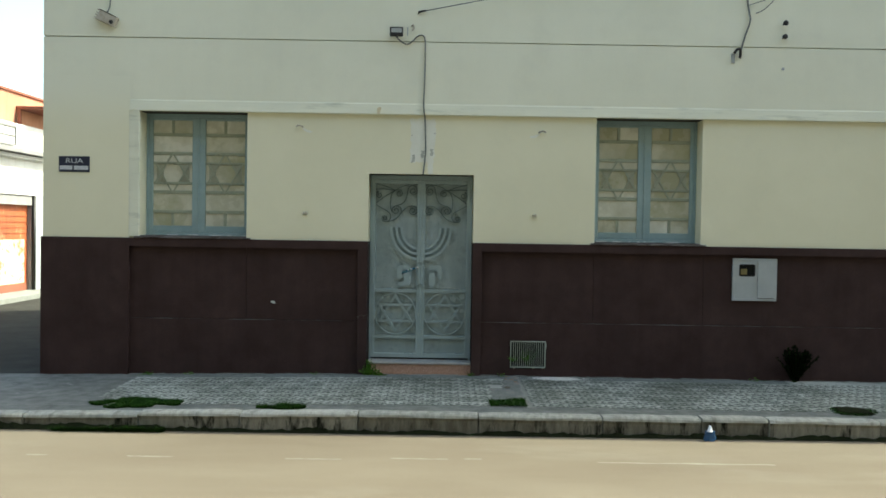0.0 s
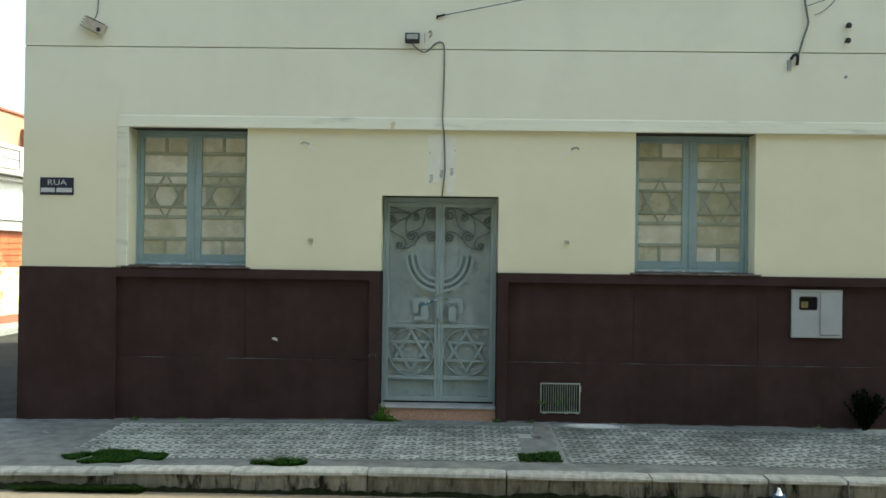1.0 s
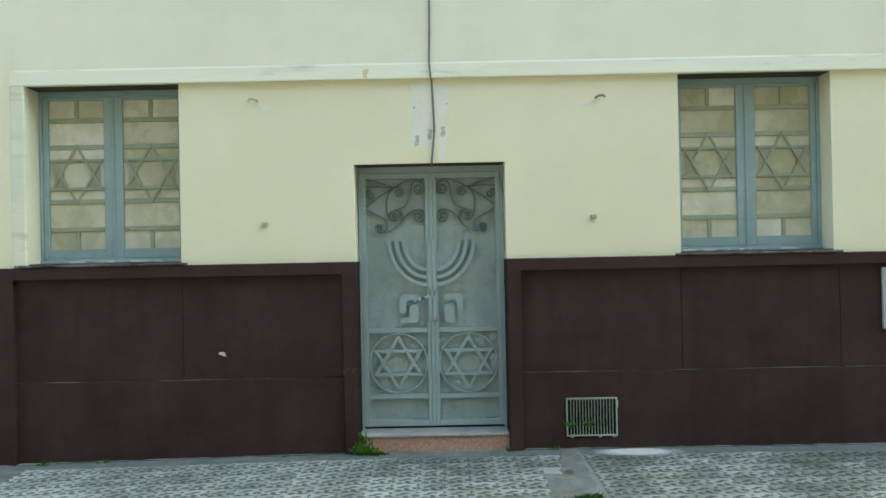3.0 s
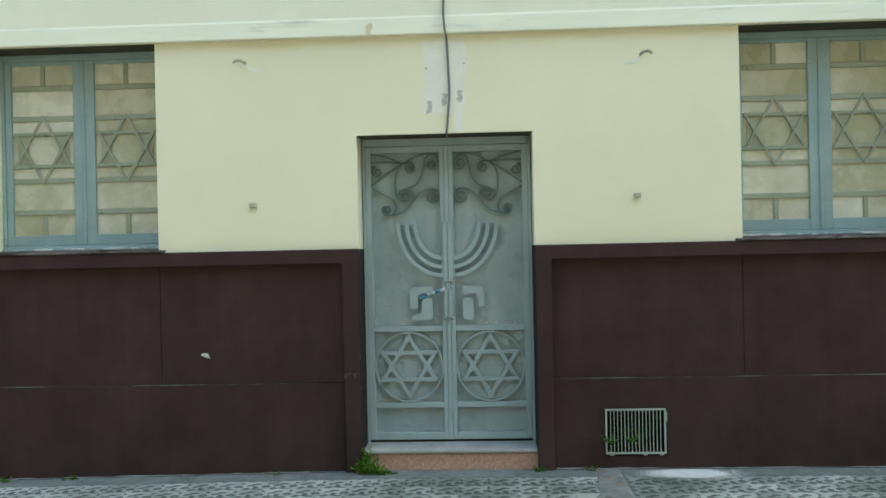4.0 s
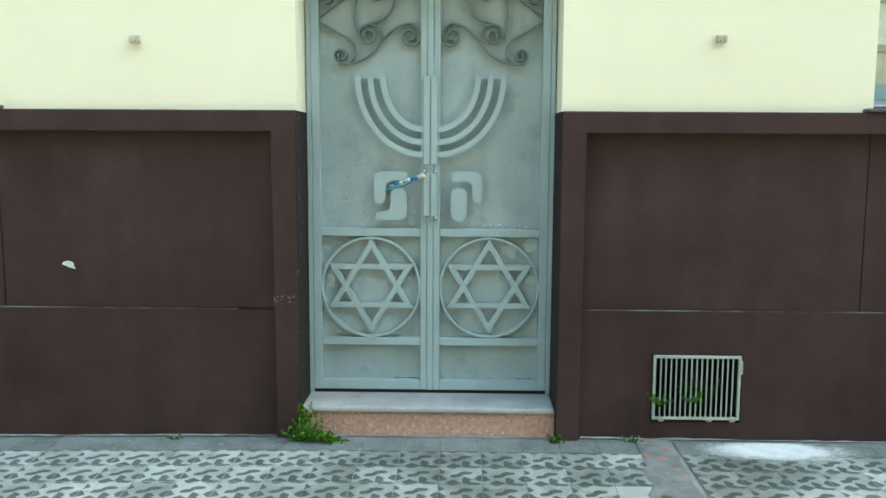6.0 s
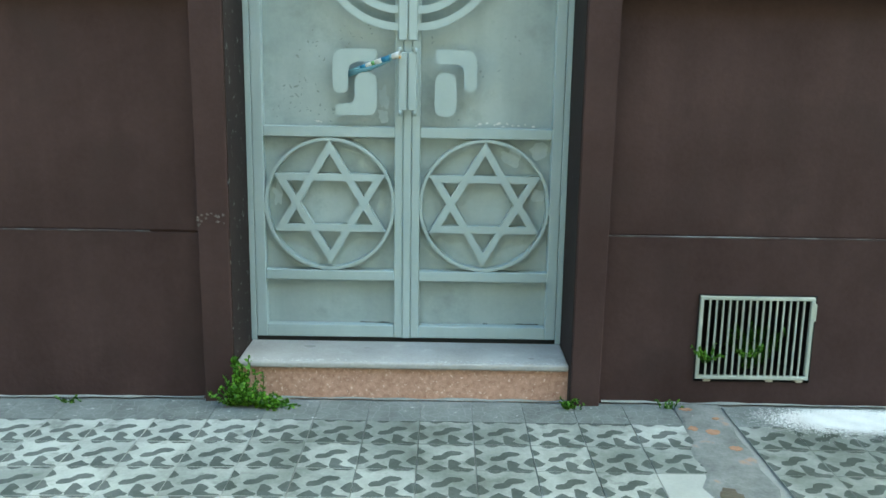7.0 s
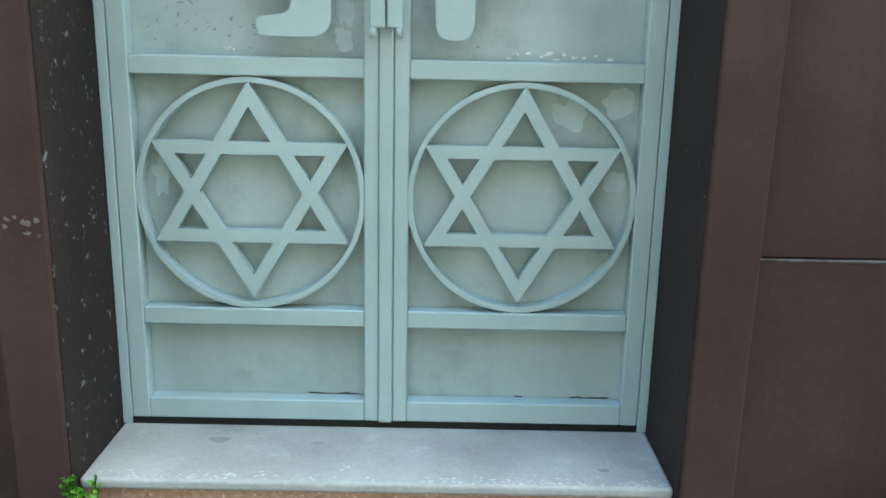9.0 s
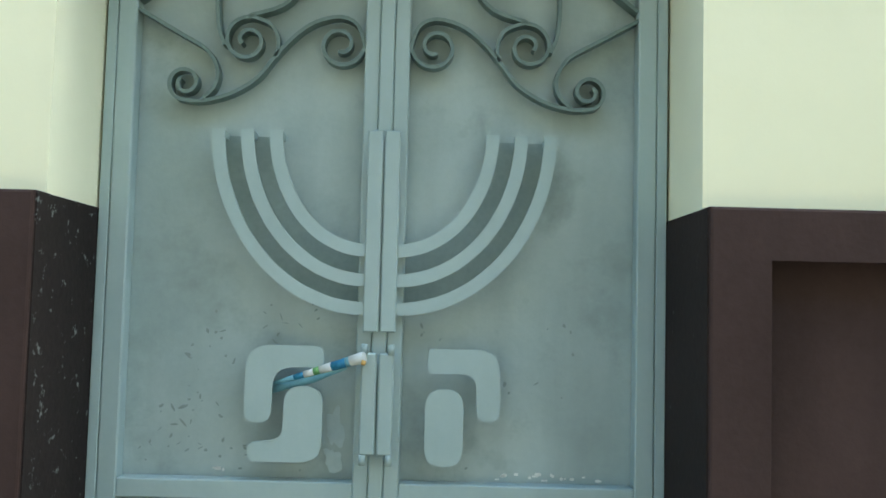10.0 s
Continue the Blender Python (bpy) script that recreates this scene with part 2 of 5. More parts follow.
PAPERTEAL = surface("teal_print", (0.10, 0.25, 0.32), (0.20, 0.38, 0.46), 0.6, 20, 120, 0.1)
PAPERGREEN = surface("green_print", (0.10, 0.28, 0.10), (0.22, 0.42, 0.18), 0.6, 30, 120, 0.1)
PAPERORANGE = surface("orange_print", (0.50, 0.28, 0.08), (0.65, 0.42, 0.15), 0.6, 30, 120, 0.1)
BAGBLUE = surface("blue_foil", (0.012, 0.045, 0.11), (0.03, 0.10, 0.22), 0.3, 20, 80, 0.1)
BAGWHITE = surface("white_foil", (0.55, 0.58, 0.62), (0.75, 0.78, 0.82), 0.35, 20, 80, 0.1)
ORANGE = surface("orange_wall", (0.40, 0.19, 0.115), (0.52, 0.27, 0.175), 0.85, 1.2, 40, 0.2, streak=0.2)
WHITEWALL = surface("white_wall", (0.58, 0.58, 0.56), (0.70, 0.70, 0.68), 0.85, 1.0, 40, 0.2, streak=0.15)
GREYWALL = surface("grey_wall", (0.20, 0.20, 0.20), (0.30, 0.30, 0.30), 0.85, 2, 40, 0.2)
REDDOOR = surface("orange_roller_door", (0.27, 0.060, 0.020), (0.46, 0.130, 0.045), 0.6, 1.5, 40, 0.1, spots=(0.52, 0.24, 0.12), spot_scale=2.2, spot_cut=0.57, spot_soft=0.1, streak=0.3)
GRAFFITI = surface("white_spray_paint", (0.34, 0.34, 0.24), (0.60, 0.60, 0.50), 0.8, 3.5, 30, 0.1, spots=(0.40, 0.17, 0.08), spot_scale=3.0, spot_cut=0.55, spot_soft=0.06)
RED = surface("brown_metal", (0.20, 0.07, 0.04), (0.28, 0.10, 0.06), 0.7, 3, 50, 0.1)
# kept dark so the added unseen walls throw little light back
SKYBLOCK = surface("sky_block_wall", (0.13, 0.125, 0.105), (0.17, 0.165, 0.14), 0.9, 0.8, 30, 0.2)


def cracked_grey():
    """Grey border tile with a net of thin pale lines."""
    m = surface("border_grey", (0.088, 0.101, 0.096), (0.172, 0.190, 0.182), 0.8, 7, 90, 0.15, rand=0.35, spots=(0.33, 0.355, 0.335), spot_scale=26, spot_cut=0.63, spot_soft=0.08, place=True, spec=0.08)
    nt = m.node_tree
    out = nt.nodes["Principled BSDF"]
    base = out.inputs["Base Color"].links[0].from_socket
    vor = nt.nodes.new("ShaderNodeTexVoronoi")
    vor.feature, vor.voronoi_dimensions = "DISTANCE_TO_EDGE", "2D"
    vor.inputs["Scale"].default_value = 21
    cut = nt.nodes.new("ShaderNodeMapRange")
    cut.inputs[1].default_value, cut.inputs[2].default_value = 0.02, 0.05
    cut.inputs[3].default_value, cut.inputs[4].default_value = 0.18, 0.0
    mixer = nt.nodes.new("ShaderNodeMix")
    mixer.data_type = "RGBA"
    mixer.inputs[7].default_value = (0.34, 0.37, 0.35, 1)
    nt.links.new(nt.nodes.new("ShaderNodeNewGeometry").outputs["Position"], vor.inputs["Vector"])
    nt.links.new(vor.outputs["Distance"], cut.inputs[0])
    nt.links.new(cut.outputs[0], mixer.inputs[0])
    nt.links.new(base, mixer.inputs[6])
    nt.links.new(mixer.outputs[2], out.inputs["Base Color"])
    return m


BORDER = cracked_grey()


def corner_plaster():
    """Cream paint that fades into the paler paint of the upper wall."""
    m = surface("corner_plaster", (0.77, 0.745, 0.545), (0.83, 0.805, 0.605), 0.9, 0.9, 30, 0.05, grain=0.12)
    nt = m.node_tree
    out = nt.nodes["Principled BSDF"]
    base = out.inputs["Base Color"].links[0].from_socket
    sep = nt.nodes.new("ShaderNodeSeparateXYZ")
    ramp = nt.nodes.new("ShaderNodeMapRange")
    ramp.interpolation_type = "SMOOTHSTEP"
    ramp.inputs[1].default_value, ramp.inputs[2].default_value = 2.9, 3.72
    mixer = nt.nodes.new("ShaderNodeMix")
    mixer.data_type = "RGBA"
    mixer.inputs[7].default_value = (0.81, 0.815, 0.665, 1)
    nt.links.new(nt.nodes.new("ShaderNodeNewGeometry").outputs["Position"], sep.inputs[0])
    nt.links.new(sep.outputs["Z"], ramp.inputs[0])
    nt.links.new(ramp.outputs[0], mixer.inputs[0])
    nt.links.new(base, mixer.inputs[6])
    nt.links.new(mixer.outputs[2], out.inputs["Base Color"])
    return m


CORNER = corner_plaster()


# ---- mesh helpers ----
def mesh_of(name, bm, materials):
    me = bpy.data.meshes.new(name)
    bmesh.ops.recalc_face_normals(bm, faces=bm.faces)
    bm.to_mesh(me)
    bm.free()
    for m in materials if isinstance(materials, (list, tuple)) else [materials]:
        me.materials.append(m)
    return me


def struct(name, bm, material, label="", category=""):
    return tagged(new(name, mesh_of(name, bm, material)), label, category, kind="structure")


def part(name, bm, material, parent, label=""):
    ob = new(name, mesh_of(name, bm, material))
    ob.parent = parent
    ob.matrix_parent_inverse = parent.matrix_basis.inverted() if parent.parent is None else Matrix()
    return tagged(ob, label)


def thing(name, at=(0, 0, 0), label="", category="", group="", kind=""):
    ob = new(name)
    ob.empty_display_size = 0.1
    ob.matrix_basis = Matrix.Translation(at)
    return tagged(ob, label, category, group, kind)


def single(name, bm, material, label, category, group="", kind=""):
    return tagged(new(name, mesh_of(name, bm, material)), label, category, group, kind)


def box(bm, x0, x1, y0, y1, z0, z1, bevel=0.0, seg=1, mat=0):
    vs = [bm.verts.new((x, y, z)) for x in (x0, x1) for y in (y0, y1) for z in (z0, z1)]
    quads = ((0, 1, 3, 2), (4, 6, 7, 5), (0, 4, 5, 1), (2, 3, 7, 6), (0, 2, 6, 4), (1, 5, 7, 3))
    fs = [bm.faces.new([vs[i] for i in q]) for q in quads]
    for f in fs:
        f.material_index = mat
    if bevel:
        edges = list({e for f in fs for e in f.edges})
        bmesh.ops.bevel(bm, geom=edges, offset=bevel, segments=seg, affect="EDGES", profile=0.5)
    return bm


def plate(bm, pts, y0, y1):
    """Outline in x and z, extruded from y0 (front) to y1."""
    a = [bm.verts.new((x, y0, z)) for x, z in pts]
    b = [bm.verts.new((x, y1, z)) for x, z in pts]
    bm.faces.new(a)
    bm.faces.new(b[::-1])
    n = len(pts)
    for i in range(n):
        bm.faces.new((a[i], b[i], b[(i + 1) % n], a[(i + 1) % n]))
    return bm


def rounded(corners, steps=5):
    """Corners (x, z, radius) to a rounded outline."""
    out, n = [], len(corners)
    for i in range(n):
        p = Vector(corners[i][:2])
        a, b = Vector(corners[i - 1][:2]) - p, Vector(corners[(i + 1) % n][:2]) - p
        r = corners[i][2]
        r = min(r, a.length * 0.49, b.length * 0.49)
        if r < 1e-4:
            out.append(tuple(p))
            continue
        p0, p1 = p + a.normalized() * r, p + b.normalized() * r
        for k in range(steps + 1):
            s = k / steps
            out.append(tuple(p0 * (1 - s) ** 2 + p * 2 * s * (1 - s) + p1 * s * s))
    return out


def ribbon(bm, pts, w, y0, y1, closed=False):
    """A flat bar of in-plane width w that follows pts (x, z), from y0 to y1."""
    n = len(pts)
    P = [Vector(p) for p in pts]
    rings = []
    for i in range(n):
        if closed:
            d0, d1 = P[i] - P[i - 1], P[(i + 1) % n] - P[i]
        else:
            d0, d1 = P[i] - P[max(i - 1, 0)], P[min(i + 1, n - 1)] - P[i]
            d0, d1 = (d1 if d0.length < 1e-9 else d0), (d0 if d1.length < 1e-9 else d1)
        d0, d1 = d0.normalized(), d1.normalized()
        n0, n1 = Vector((-d0.y, d0.x)), Vector((-d1.y, d1.x))
        m = (n0 + n1)
        m = n0 if m.length < 1e-6 else m.normalized()
        m *= min(1 / max(m.dot(n0), 0.3), 2.2) * w / 2
        l, r = P[i] + m, P[i] - m
        rings.append([bm.verts.new((q.x, y, q.y)) for q, y in ((l, y0), (r, y0), (r, y1), (l, y1))])
    for i in range(n if closed else n - 1):
        a, b = rings[i], rings[(i + 1) % n]
        for k in range(4):
            bm.faces.new((a[k], a[(k + 1) % 4], b[(k + 1) % 4], b[k]))
    if not closed:
        bm.faces.new(rings[0])
        bm.faces.new(rings[-1][::-1])
    return bm


def tube(bm, pts, r, seg=6, mat=0):
    P = [Vector(p) for p in pts]
    rings, n = [], len(P)
    radii = r if isinstance(r, (list, tuple)) else [r] * n
    for i in range(n):
        d = (P[min(i + 1, n - 1)] - P[max(i - 1, 0)]).normalized()
        u = d.cross(Vector((0.13, 0.95, 0.28)))
        u = u.normalized() if u.length > 1e-3 else d.orthogonal().normalized()
        v = d.cross(u)
        rings.append([bm.verts.new(P[i] + (u * math.cos(a) + v * math.sin(a)) * radii[i]) for a in [2 * math.pi * k / seg for k in range(seg)]])
    for a, b in zip(rings, rings[1:]):
        for k in range(seg):
            f = bm.faces.new((a[k], a[(k + 1) % seg], b[(k + 1) % seg], b[k]))
            f.smooth, f.material_index = True, mat
    for f in (bm.faces.new(rings[0]), bm.faces.new(rings[-1][::-1])):
        f.material_index = mat
    return bm


def smooth_path(pts, steps=6):
    """Catmull-Rom curve through the points."""
    P = [Vector(p) for p in pts]
    P = [P[0] * 2 - P[1]] + P + [P[-1] * 2 - P[-2]]
    out = []
    for i in range(1, len(P) - 2):
        a, b, c, d = P[i - 1:i + 3]
        for k in range(steps):
            t = k / steps
            out.append(0.5 * (2 * b + (c - a) * t + (2 * a - 5 * b + 4 * c - d) * t * t + (3 * b - a - 3 * c + d) * t ** 3))
    return out + [P[-2]]


def spiral(cx, cz, r0, r1, a_out, turns, way, n=26):
    """A spiral from its inner end outwards, ending at the angle a_out; way +1 turns anticlockwise."""
    out = []
    for k in range(n):
        s = k / (n - 1)
        a = radians(a_out - way * 360 * turns * (1 - s))
        r = r0 + (r1 - r0) * s
        out.append((cx + r * math.cos(a), cz + r * math.sin(a)))
    return out


def new_bm():
    return bmesh.new()


def ground_z(x, y):
    """Height of the pavement: falls a little to the kerb and to the street corner."""
    left = min(max((-0.5 - x) / 4.3, 0.0), 1.6)
    right = min(max((x - 1.0) / 4.0, 0.0), 2.0)
    return -0.062 * left - 0.012 * right + 0.010 * min(y, 0)


# ---- building shell ----
D1, D2 = 0.67, 2.565            # door opening half width and head
W1, W2 = (-3.58, -2.22), (2.22, 3.575)
WZ0, WZ1 = 1.72, 3.315
XL, XR, BACK, TOP = -4.80, 16.0, 10.9, 7.2
DADO, BAND0, BAND1, GROOVE = 1.70, 3.315, 3.45, 4.235

bm = new_bm()
for x0, x1 in ((-3.70, W1[0]), (W1[1], -D1), (D1, W2[0]), (W2[1], XR)):
    box(bm, x0, x1, 0.0, 0.45, DADO, BAND0)
box(bm, -D1, D1, 0.0, 0.45, D2, BAND0)
struct("wall_front", bm, CREAM, "cream painted plaster wall field between the windows", "wall")
bm = new_bm()
struct("wall_corner", box(new_bm(), XL, -3.70, -0.03, 0.45, DADO, 3.75), CORNER, "cream plaster corner of the building", "wall")
box(bm, -3.70, XR, -0.03, 0.45, BAND0, 3.75)
box(bm, XL, XR, -0.03, 0.45, 3.75, GROOVE - 0.007)
box(bm, XL, XR, 0.010, 0.45, GROOVE - 0.007, GROOVE + 0.007)
box(bm, XL, XR, -0.03, 0.45, GROOVE + 0.007, TOP)
struct("wall_upper", bm, PALE, "pale cream upper wall with a thin incised line", "wall")

# raised band over the openings that turns down beside the first window
bm = new_bm()
prof = [(-0.029, BAND1 + 0.01), (-0.036, BAND1 - 0.01), (-0.050, BAND0 + 0.006), (-0.047, BAND0 - 0.002), (0.0, BAND0 - 0.002), (0.0, BAND1 - 0.05)]
ends = []
for x in (-3.70, XR):
    ends.append([bm.verts.new((x, y, z)) for y, z in prof])
for k in range(len(prof)):
    bm.faces.new((ends[0][k], ends[0][(k + 1) % 6], ends[1][(k + 1) % 6], ends[1][k]))
bm.faces.new(ends[0]), bm.faces.new(ends[1][::-1])
prof2 = [(-3.715, -0.029), (-3.695, -0.036), (-3.584, -0.050), (-3.578, -0.047), (-3.578, -0.001), (-3.715, -0.001)]
ends = [[bm.verts.new((x, y, z)) for x, y in prof2] for z in (WZ0 + 0.005, BAND0 - 0.002)]
for k in range(6):
    bm.faces.new((ends[0][k], ends[0][(k + 1) % 6], ends[1][(k + 1) % 6], ends[1][k]))
bm.faces.new(ends[0]), bm.faces.new(ends[1][::-1])
struct("trim_band", bm, BANDPAINT, "raised pale plaster band above the windows", "trim")

# maroon dado
V = (1.166, 1.630, 0.104, 0.462)
bm = new_bm()
box(bm, XL, -D1, 0.012, 0.45, -0.35, DADO)
for x0, x1, z0, z1 in ((D1, V[0], -0.35, DADO), (V[1], XR, -0.35, DADO), (V[0], V[1], -0.35, V[2]), (V[0], V[1], V[3], DADO)):
    box(bm, x0, x1, 0.012, 0.45, z0, z1)
dado = struct("wall_dado", bm, MAROON, "dark maroon painted lower wall with recessed panels", "wall")
for x0, x1 in ((-3.70, -2.218), (-2.212, -0.784), (0.784, 2.212), (2.218, 3.617), (3.623, XR)):
    bm = box(new_bm(), x0, x1, 0.002, 0.0115, 0.687 if x0 < 0 else 0.697, 1.60)
    part("panel", bm, MAROON, dado)
for x0, x1 in ((-3.70, -0.784), (0.784, V[0]), (V[1], XR)):
    part("plinth", box(new_bm(), x0, x1, -0.005, 0.0115, -0.3, 0.676 if x0 < 0 else 0.686), MAROON, dado)
part("plinth", box(new_bm(), V[0], V[1], -0.005, 0.0115, V[3], 0.686), MAROON, dado)
part("plinth", box(new_bm(), V[0], V[1], -0.005, 0.0115, -0.3, V[2]), MAROON, dado)
for x0, x1, z in ((-3.70, -0.99, 0.676), (0.784, XR, 0.686)):
    part("plinth_edge", box(new_bm(), x0, x1, -0.0055, 0.004, z, z + 0.007, 0.0025), EDGE, dado, "scraped pale edge")
for outline in ([(-0.668, -0.12), (-0.668, DADO + 0.002), (XL - 0.016, DADO + 0.002), (XL - 0.016, -0.3), (-3.70, -0.3), (-3.70, 1.603), (-0.784, 1.603), (-0.784, -0.12)],
                [(0.668, -0.12), (0.668, DADO + 0.002), (XR, DADO + 0.002), (XR, 1.603), (0.784, 1.603), (0.784, -0.12)]):
    bm = plate(new_bm(), outline, -0.060, 0.0115)
    edges = [e for e in bm.edges if all(abs(v.co.y + 0.060) < 1e-5 for v in e.verts)]
    bmesh.ops.bevel(bm, geom=edges, offset=0.006, segments=2, affect="EDGES", profile=0.5)
    part("dado_frame", bm, MAROON, dado, "raised maroon border of the wall panels")
for s in (-1, 1):
    a, b = sorted((s * 0.664, s * 0.6678))
    # jamb shade comes from the darker maroon of these linings
    part("jamb_lining", box(new_bm(), a, b, -0.053, 0.30, -0.1, DADO), SCUFFED if s < 0 else JAMB, dado, "scuffed jamb with flaked white specks, shade in its darker maroon" if s < 0 else "jamb with its shade in a darker maroon")
part("side_dado", box(new_bm(), XL - 0.016, XL - 0.0005, 0.0, BACK, -0.35, DADO), MAROON, dado)

# rest of the shell
struct("wall_side", box(new_bm(), XL, XL + 0.4, 0.452, BACK, -0.35, TOP), PALE, "pale plaster side wall", "wall")
struct("wall_far_side", box(new_bm(), XR - 0.4, XR, 0.452, BACK, -0.35, TOP), PALE, "pale plaster side wall", "wall")
struct("wall_back", box(new_bm(), XL + 0.402, XR - 0.402, BACK - 0.4, BACK, -0.35, TOP), PALE, "pale plaster back wall", "wall")
struct("ceiling", box(new_bm(), XL + 0.402, XR - 0.402, 0.452, BACK - 0.402, TOP - 0.4, TOP - 0.2), PALE, "plain roof slab", "ceiling")
struct("floor", box(new_bm(), XL + 0.402, XR - 0.402, 0.47, BACK - 0.402, 0.0, 0.15), CEMENT, "plain inner floor", "floor")


# ---- door ----
door = thing("door_1", (0, 0.25, 0.165), "closed grey-green painted steel double door with ironwork", "door", kind="structure")
bm = new_bm()
for s in (-1, 1):
    a, b = sorted((s * 0.6395, s * 0.6635))
    box(bm, a, b, 0.2525, 0.31, 0.166, 2.563, 0.002)
box(bm, -0.64, 0.64, 0.245, 0.31, 2.505, 2.563, 0.003)
part("door_frame", bm, STEEL, door)
# added black strip stands in for the shaded gap under the leaves
part("rubber_seal", box(new_bm(), -0.64, 0.64, 0.2555, 0.275, 0.1655, 0.1835), SHADEBLACK, door, "black strip painting the shaded gap under the leaves")

# added dark lining, its colour carries the shade under the door lintel
part("head_lining", box(new_bm(), -0.6625, 0.6625, 0.012, 0.234, 2.5595, 2.5635), SHADEGRIME, door, "dark lintel underside, shade and grime in its colour")

FACE, SHEETY = 0.252, 0.298      # front of the rails, front of the sheet


def letter_pe(s):
    top = rounded([(-0.124, 1.343, 0.02), (-0.124, 1.392, 0.02), (-0.303, 1.392, 0.055), (-0.303, 1.216, 0.03), (-0.241, 1.216, 0.03), (-0.241, 1.343, 0.05)])
    low = rounded([(-0.124, 1.128, 0.05), (-0.124, 1.301, 0.045), (-0.213, 1.301, 0.045), (-0.214, 1.178, 0.03), (-0.296, 1.170, 0.02), (-0.290, 1.128, 0.015)])
    return top, low


def letter_he(s):
    top = rounded([(0.115, 1.336, 0.012), (0.115, 1.392, 0.012), (0.280, 1.392, 0.055), (0.280, 1.229, 0.026), (0.228, 1.229, 0.026), (0.226, 1.336, 0.035)])
    oval = rounded([(0.110, 1.125, 0.043), (0.198, 1.125, 0.043), (0.198, 1.301, 0.043), (0.110, 1.301, 0.043)])
    return top, oval


def door_leaf(s):
    """One leaf; s is -1 or 1 for the side of the meeting line that it hangs on."""
    def flip(pts):
        return [(s * p[0], p[1]) for p in pts]

    def slab(x0, x1, y0, y1, z0, z1, bevel=0.003):
        a, b = sorted((s * x0, s * x1))
        return box(new_bm(), a, b, y0, y1, z0, z1, bevel)

    leaf = part("door_leaf", slab(0.004, 0.638, SHEETY, SHEETY + 0.006, 0.187, 2.50, 0), SHEET, door, "blotchy weathered grey-green steel leaf")
    part("outer_stile", slab(0.594, 0.638, FACE, SHEETY, 0.184, 2.502), STEEL, leaf)
    part("meeting_stile", slab(0.017, 0.053, FACE, SHEETY, 0.184, 2.502), STEEL, leaf)
    for z0, z1 in ((2.452, 2.502), (1.037, 1.081), (0.434, 0.477), (0.184, 0.238)):
        part("rail", slab(0.053, 0.594, FACE + 0.001, SHEETY, z0, z1), STEEL, leaf)
    # star in a ring
    cx, cz = s * 0.322, 0.757
    ring = [(cx + 0.266 * math.cos(a), cz + 0.272 * math.sin(a)) for a in [2 * math.pi * k / 56 for k in range(56)]]
    part("ring", ribbon(new_bm(), ring, 0.013, FACE + 0.004, SHEETY, True), STEEL, leaf)
    bm = new_bm()
    for up, dy in ((1, 0.0), (-1, 0.0008)):
        tri = [(cx, 0.7645 + up * 0.2325), (cx - 0.205, 0.7645 - up * 0.106), (cx + 0.205, 0.7645 - up * 0.106)]
        ribbon(bm, tri, 0.030, FACE + 0.004 + dy, FACE + 0.030 + dy, True)
    part("six_pointed_star", bm, STEEL, leaf)
    # branches of the candelabrum
    for rx, rz in ((0.387, 0.411), (0.319, 0.345), (0.252, 0.276)):
        arc = [(s * (0.036 + (rx - 0.036) * math.cos(a)), 1.891 - rz * math.sin(a)) for a in [radians(90 * k / 22) for k in range(23)]]
        bm = ribbon(new_bm(), arc, 0.030, 0.236, 0.244)
        tip = sorted((s * (rx - 0.012), s * (rx + 0.012)))
        box(bm, tip[0], tip[1], 0.244, SHEETY, 1.874, 1.889)
        part("candle_branch", bm, STEEL, leaf)
    # thin layer that makes the sheet darker between the branches
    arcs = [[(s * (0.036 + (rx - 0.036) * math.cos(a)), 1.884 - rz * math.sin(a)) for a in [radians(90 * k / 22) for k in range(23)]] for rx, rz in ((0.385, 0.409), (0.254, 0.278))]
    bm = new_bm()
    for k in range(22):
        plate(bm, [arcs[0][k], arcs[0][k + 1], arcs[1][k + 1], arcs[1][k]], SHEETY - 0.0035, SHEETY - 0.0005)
    part("branch_backing", bm, BACKING, leaf, "darker grey area behind the candle branches")
    part("stem_plate", slab(0.002, 0.038, 0.230, 0.239, 1.427, 1.895), STEEL, leaf)
    part("stem_spacer", slab(0.008, 0.030, 0.239, FACE, 1.45, 1.87, 0), STEEL, leaf)
    part("handle_plate", slab(0.002, 0.038, 0.212, 0.221, 1.150, 1.381, 0.004), STEEL, leaf)
    for z in (1.140, 1.388):
        part("handle_pin", tube(new_bm(), [(s * 0.030, 0.216, z - 0.012), (s * 0.030, 0.216, z + 0.012)], 0.008, 8), STEEL, leaf)
    part("handle_spacer", slab(0.020, 0.034, 0.221, FACE, 1.17, 1.36, 0), STEEL, leaf)
    for outline in (letter_pe(s) if s < 0 else letter_he(s)):
        bm = plate(new_bm(), outline, 0.234, 0.242)
        mx = (min(p[0] for p in outline) + 0.03) if s < 0 and max(p[1] for p in outline) > 1.35 else (0.252 if max(p[0] for p in outline) > 0.25 else 0.154 if s > 0 else -0.17)
        mz = 1.355 if max(p[1] for p in outline) > 1.35 else 1.21
        box(bm, mx - 0.012, mx + 0.012, 0.242, SHEETY, mz - 0.012, mz + 0.012)
        part("letter_piece", bm, STEEL, leaf)
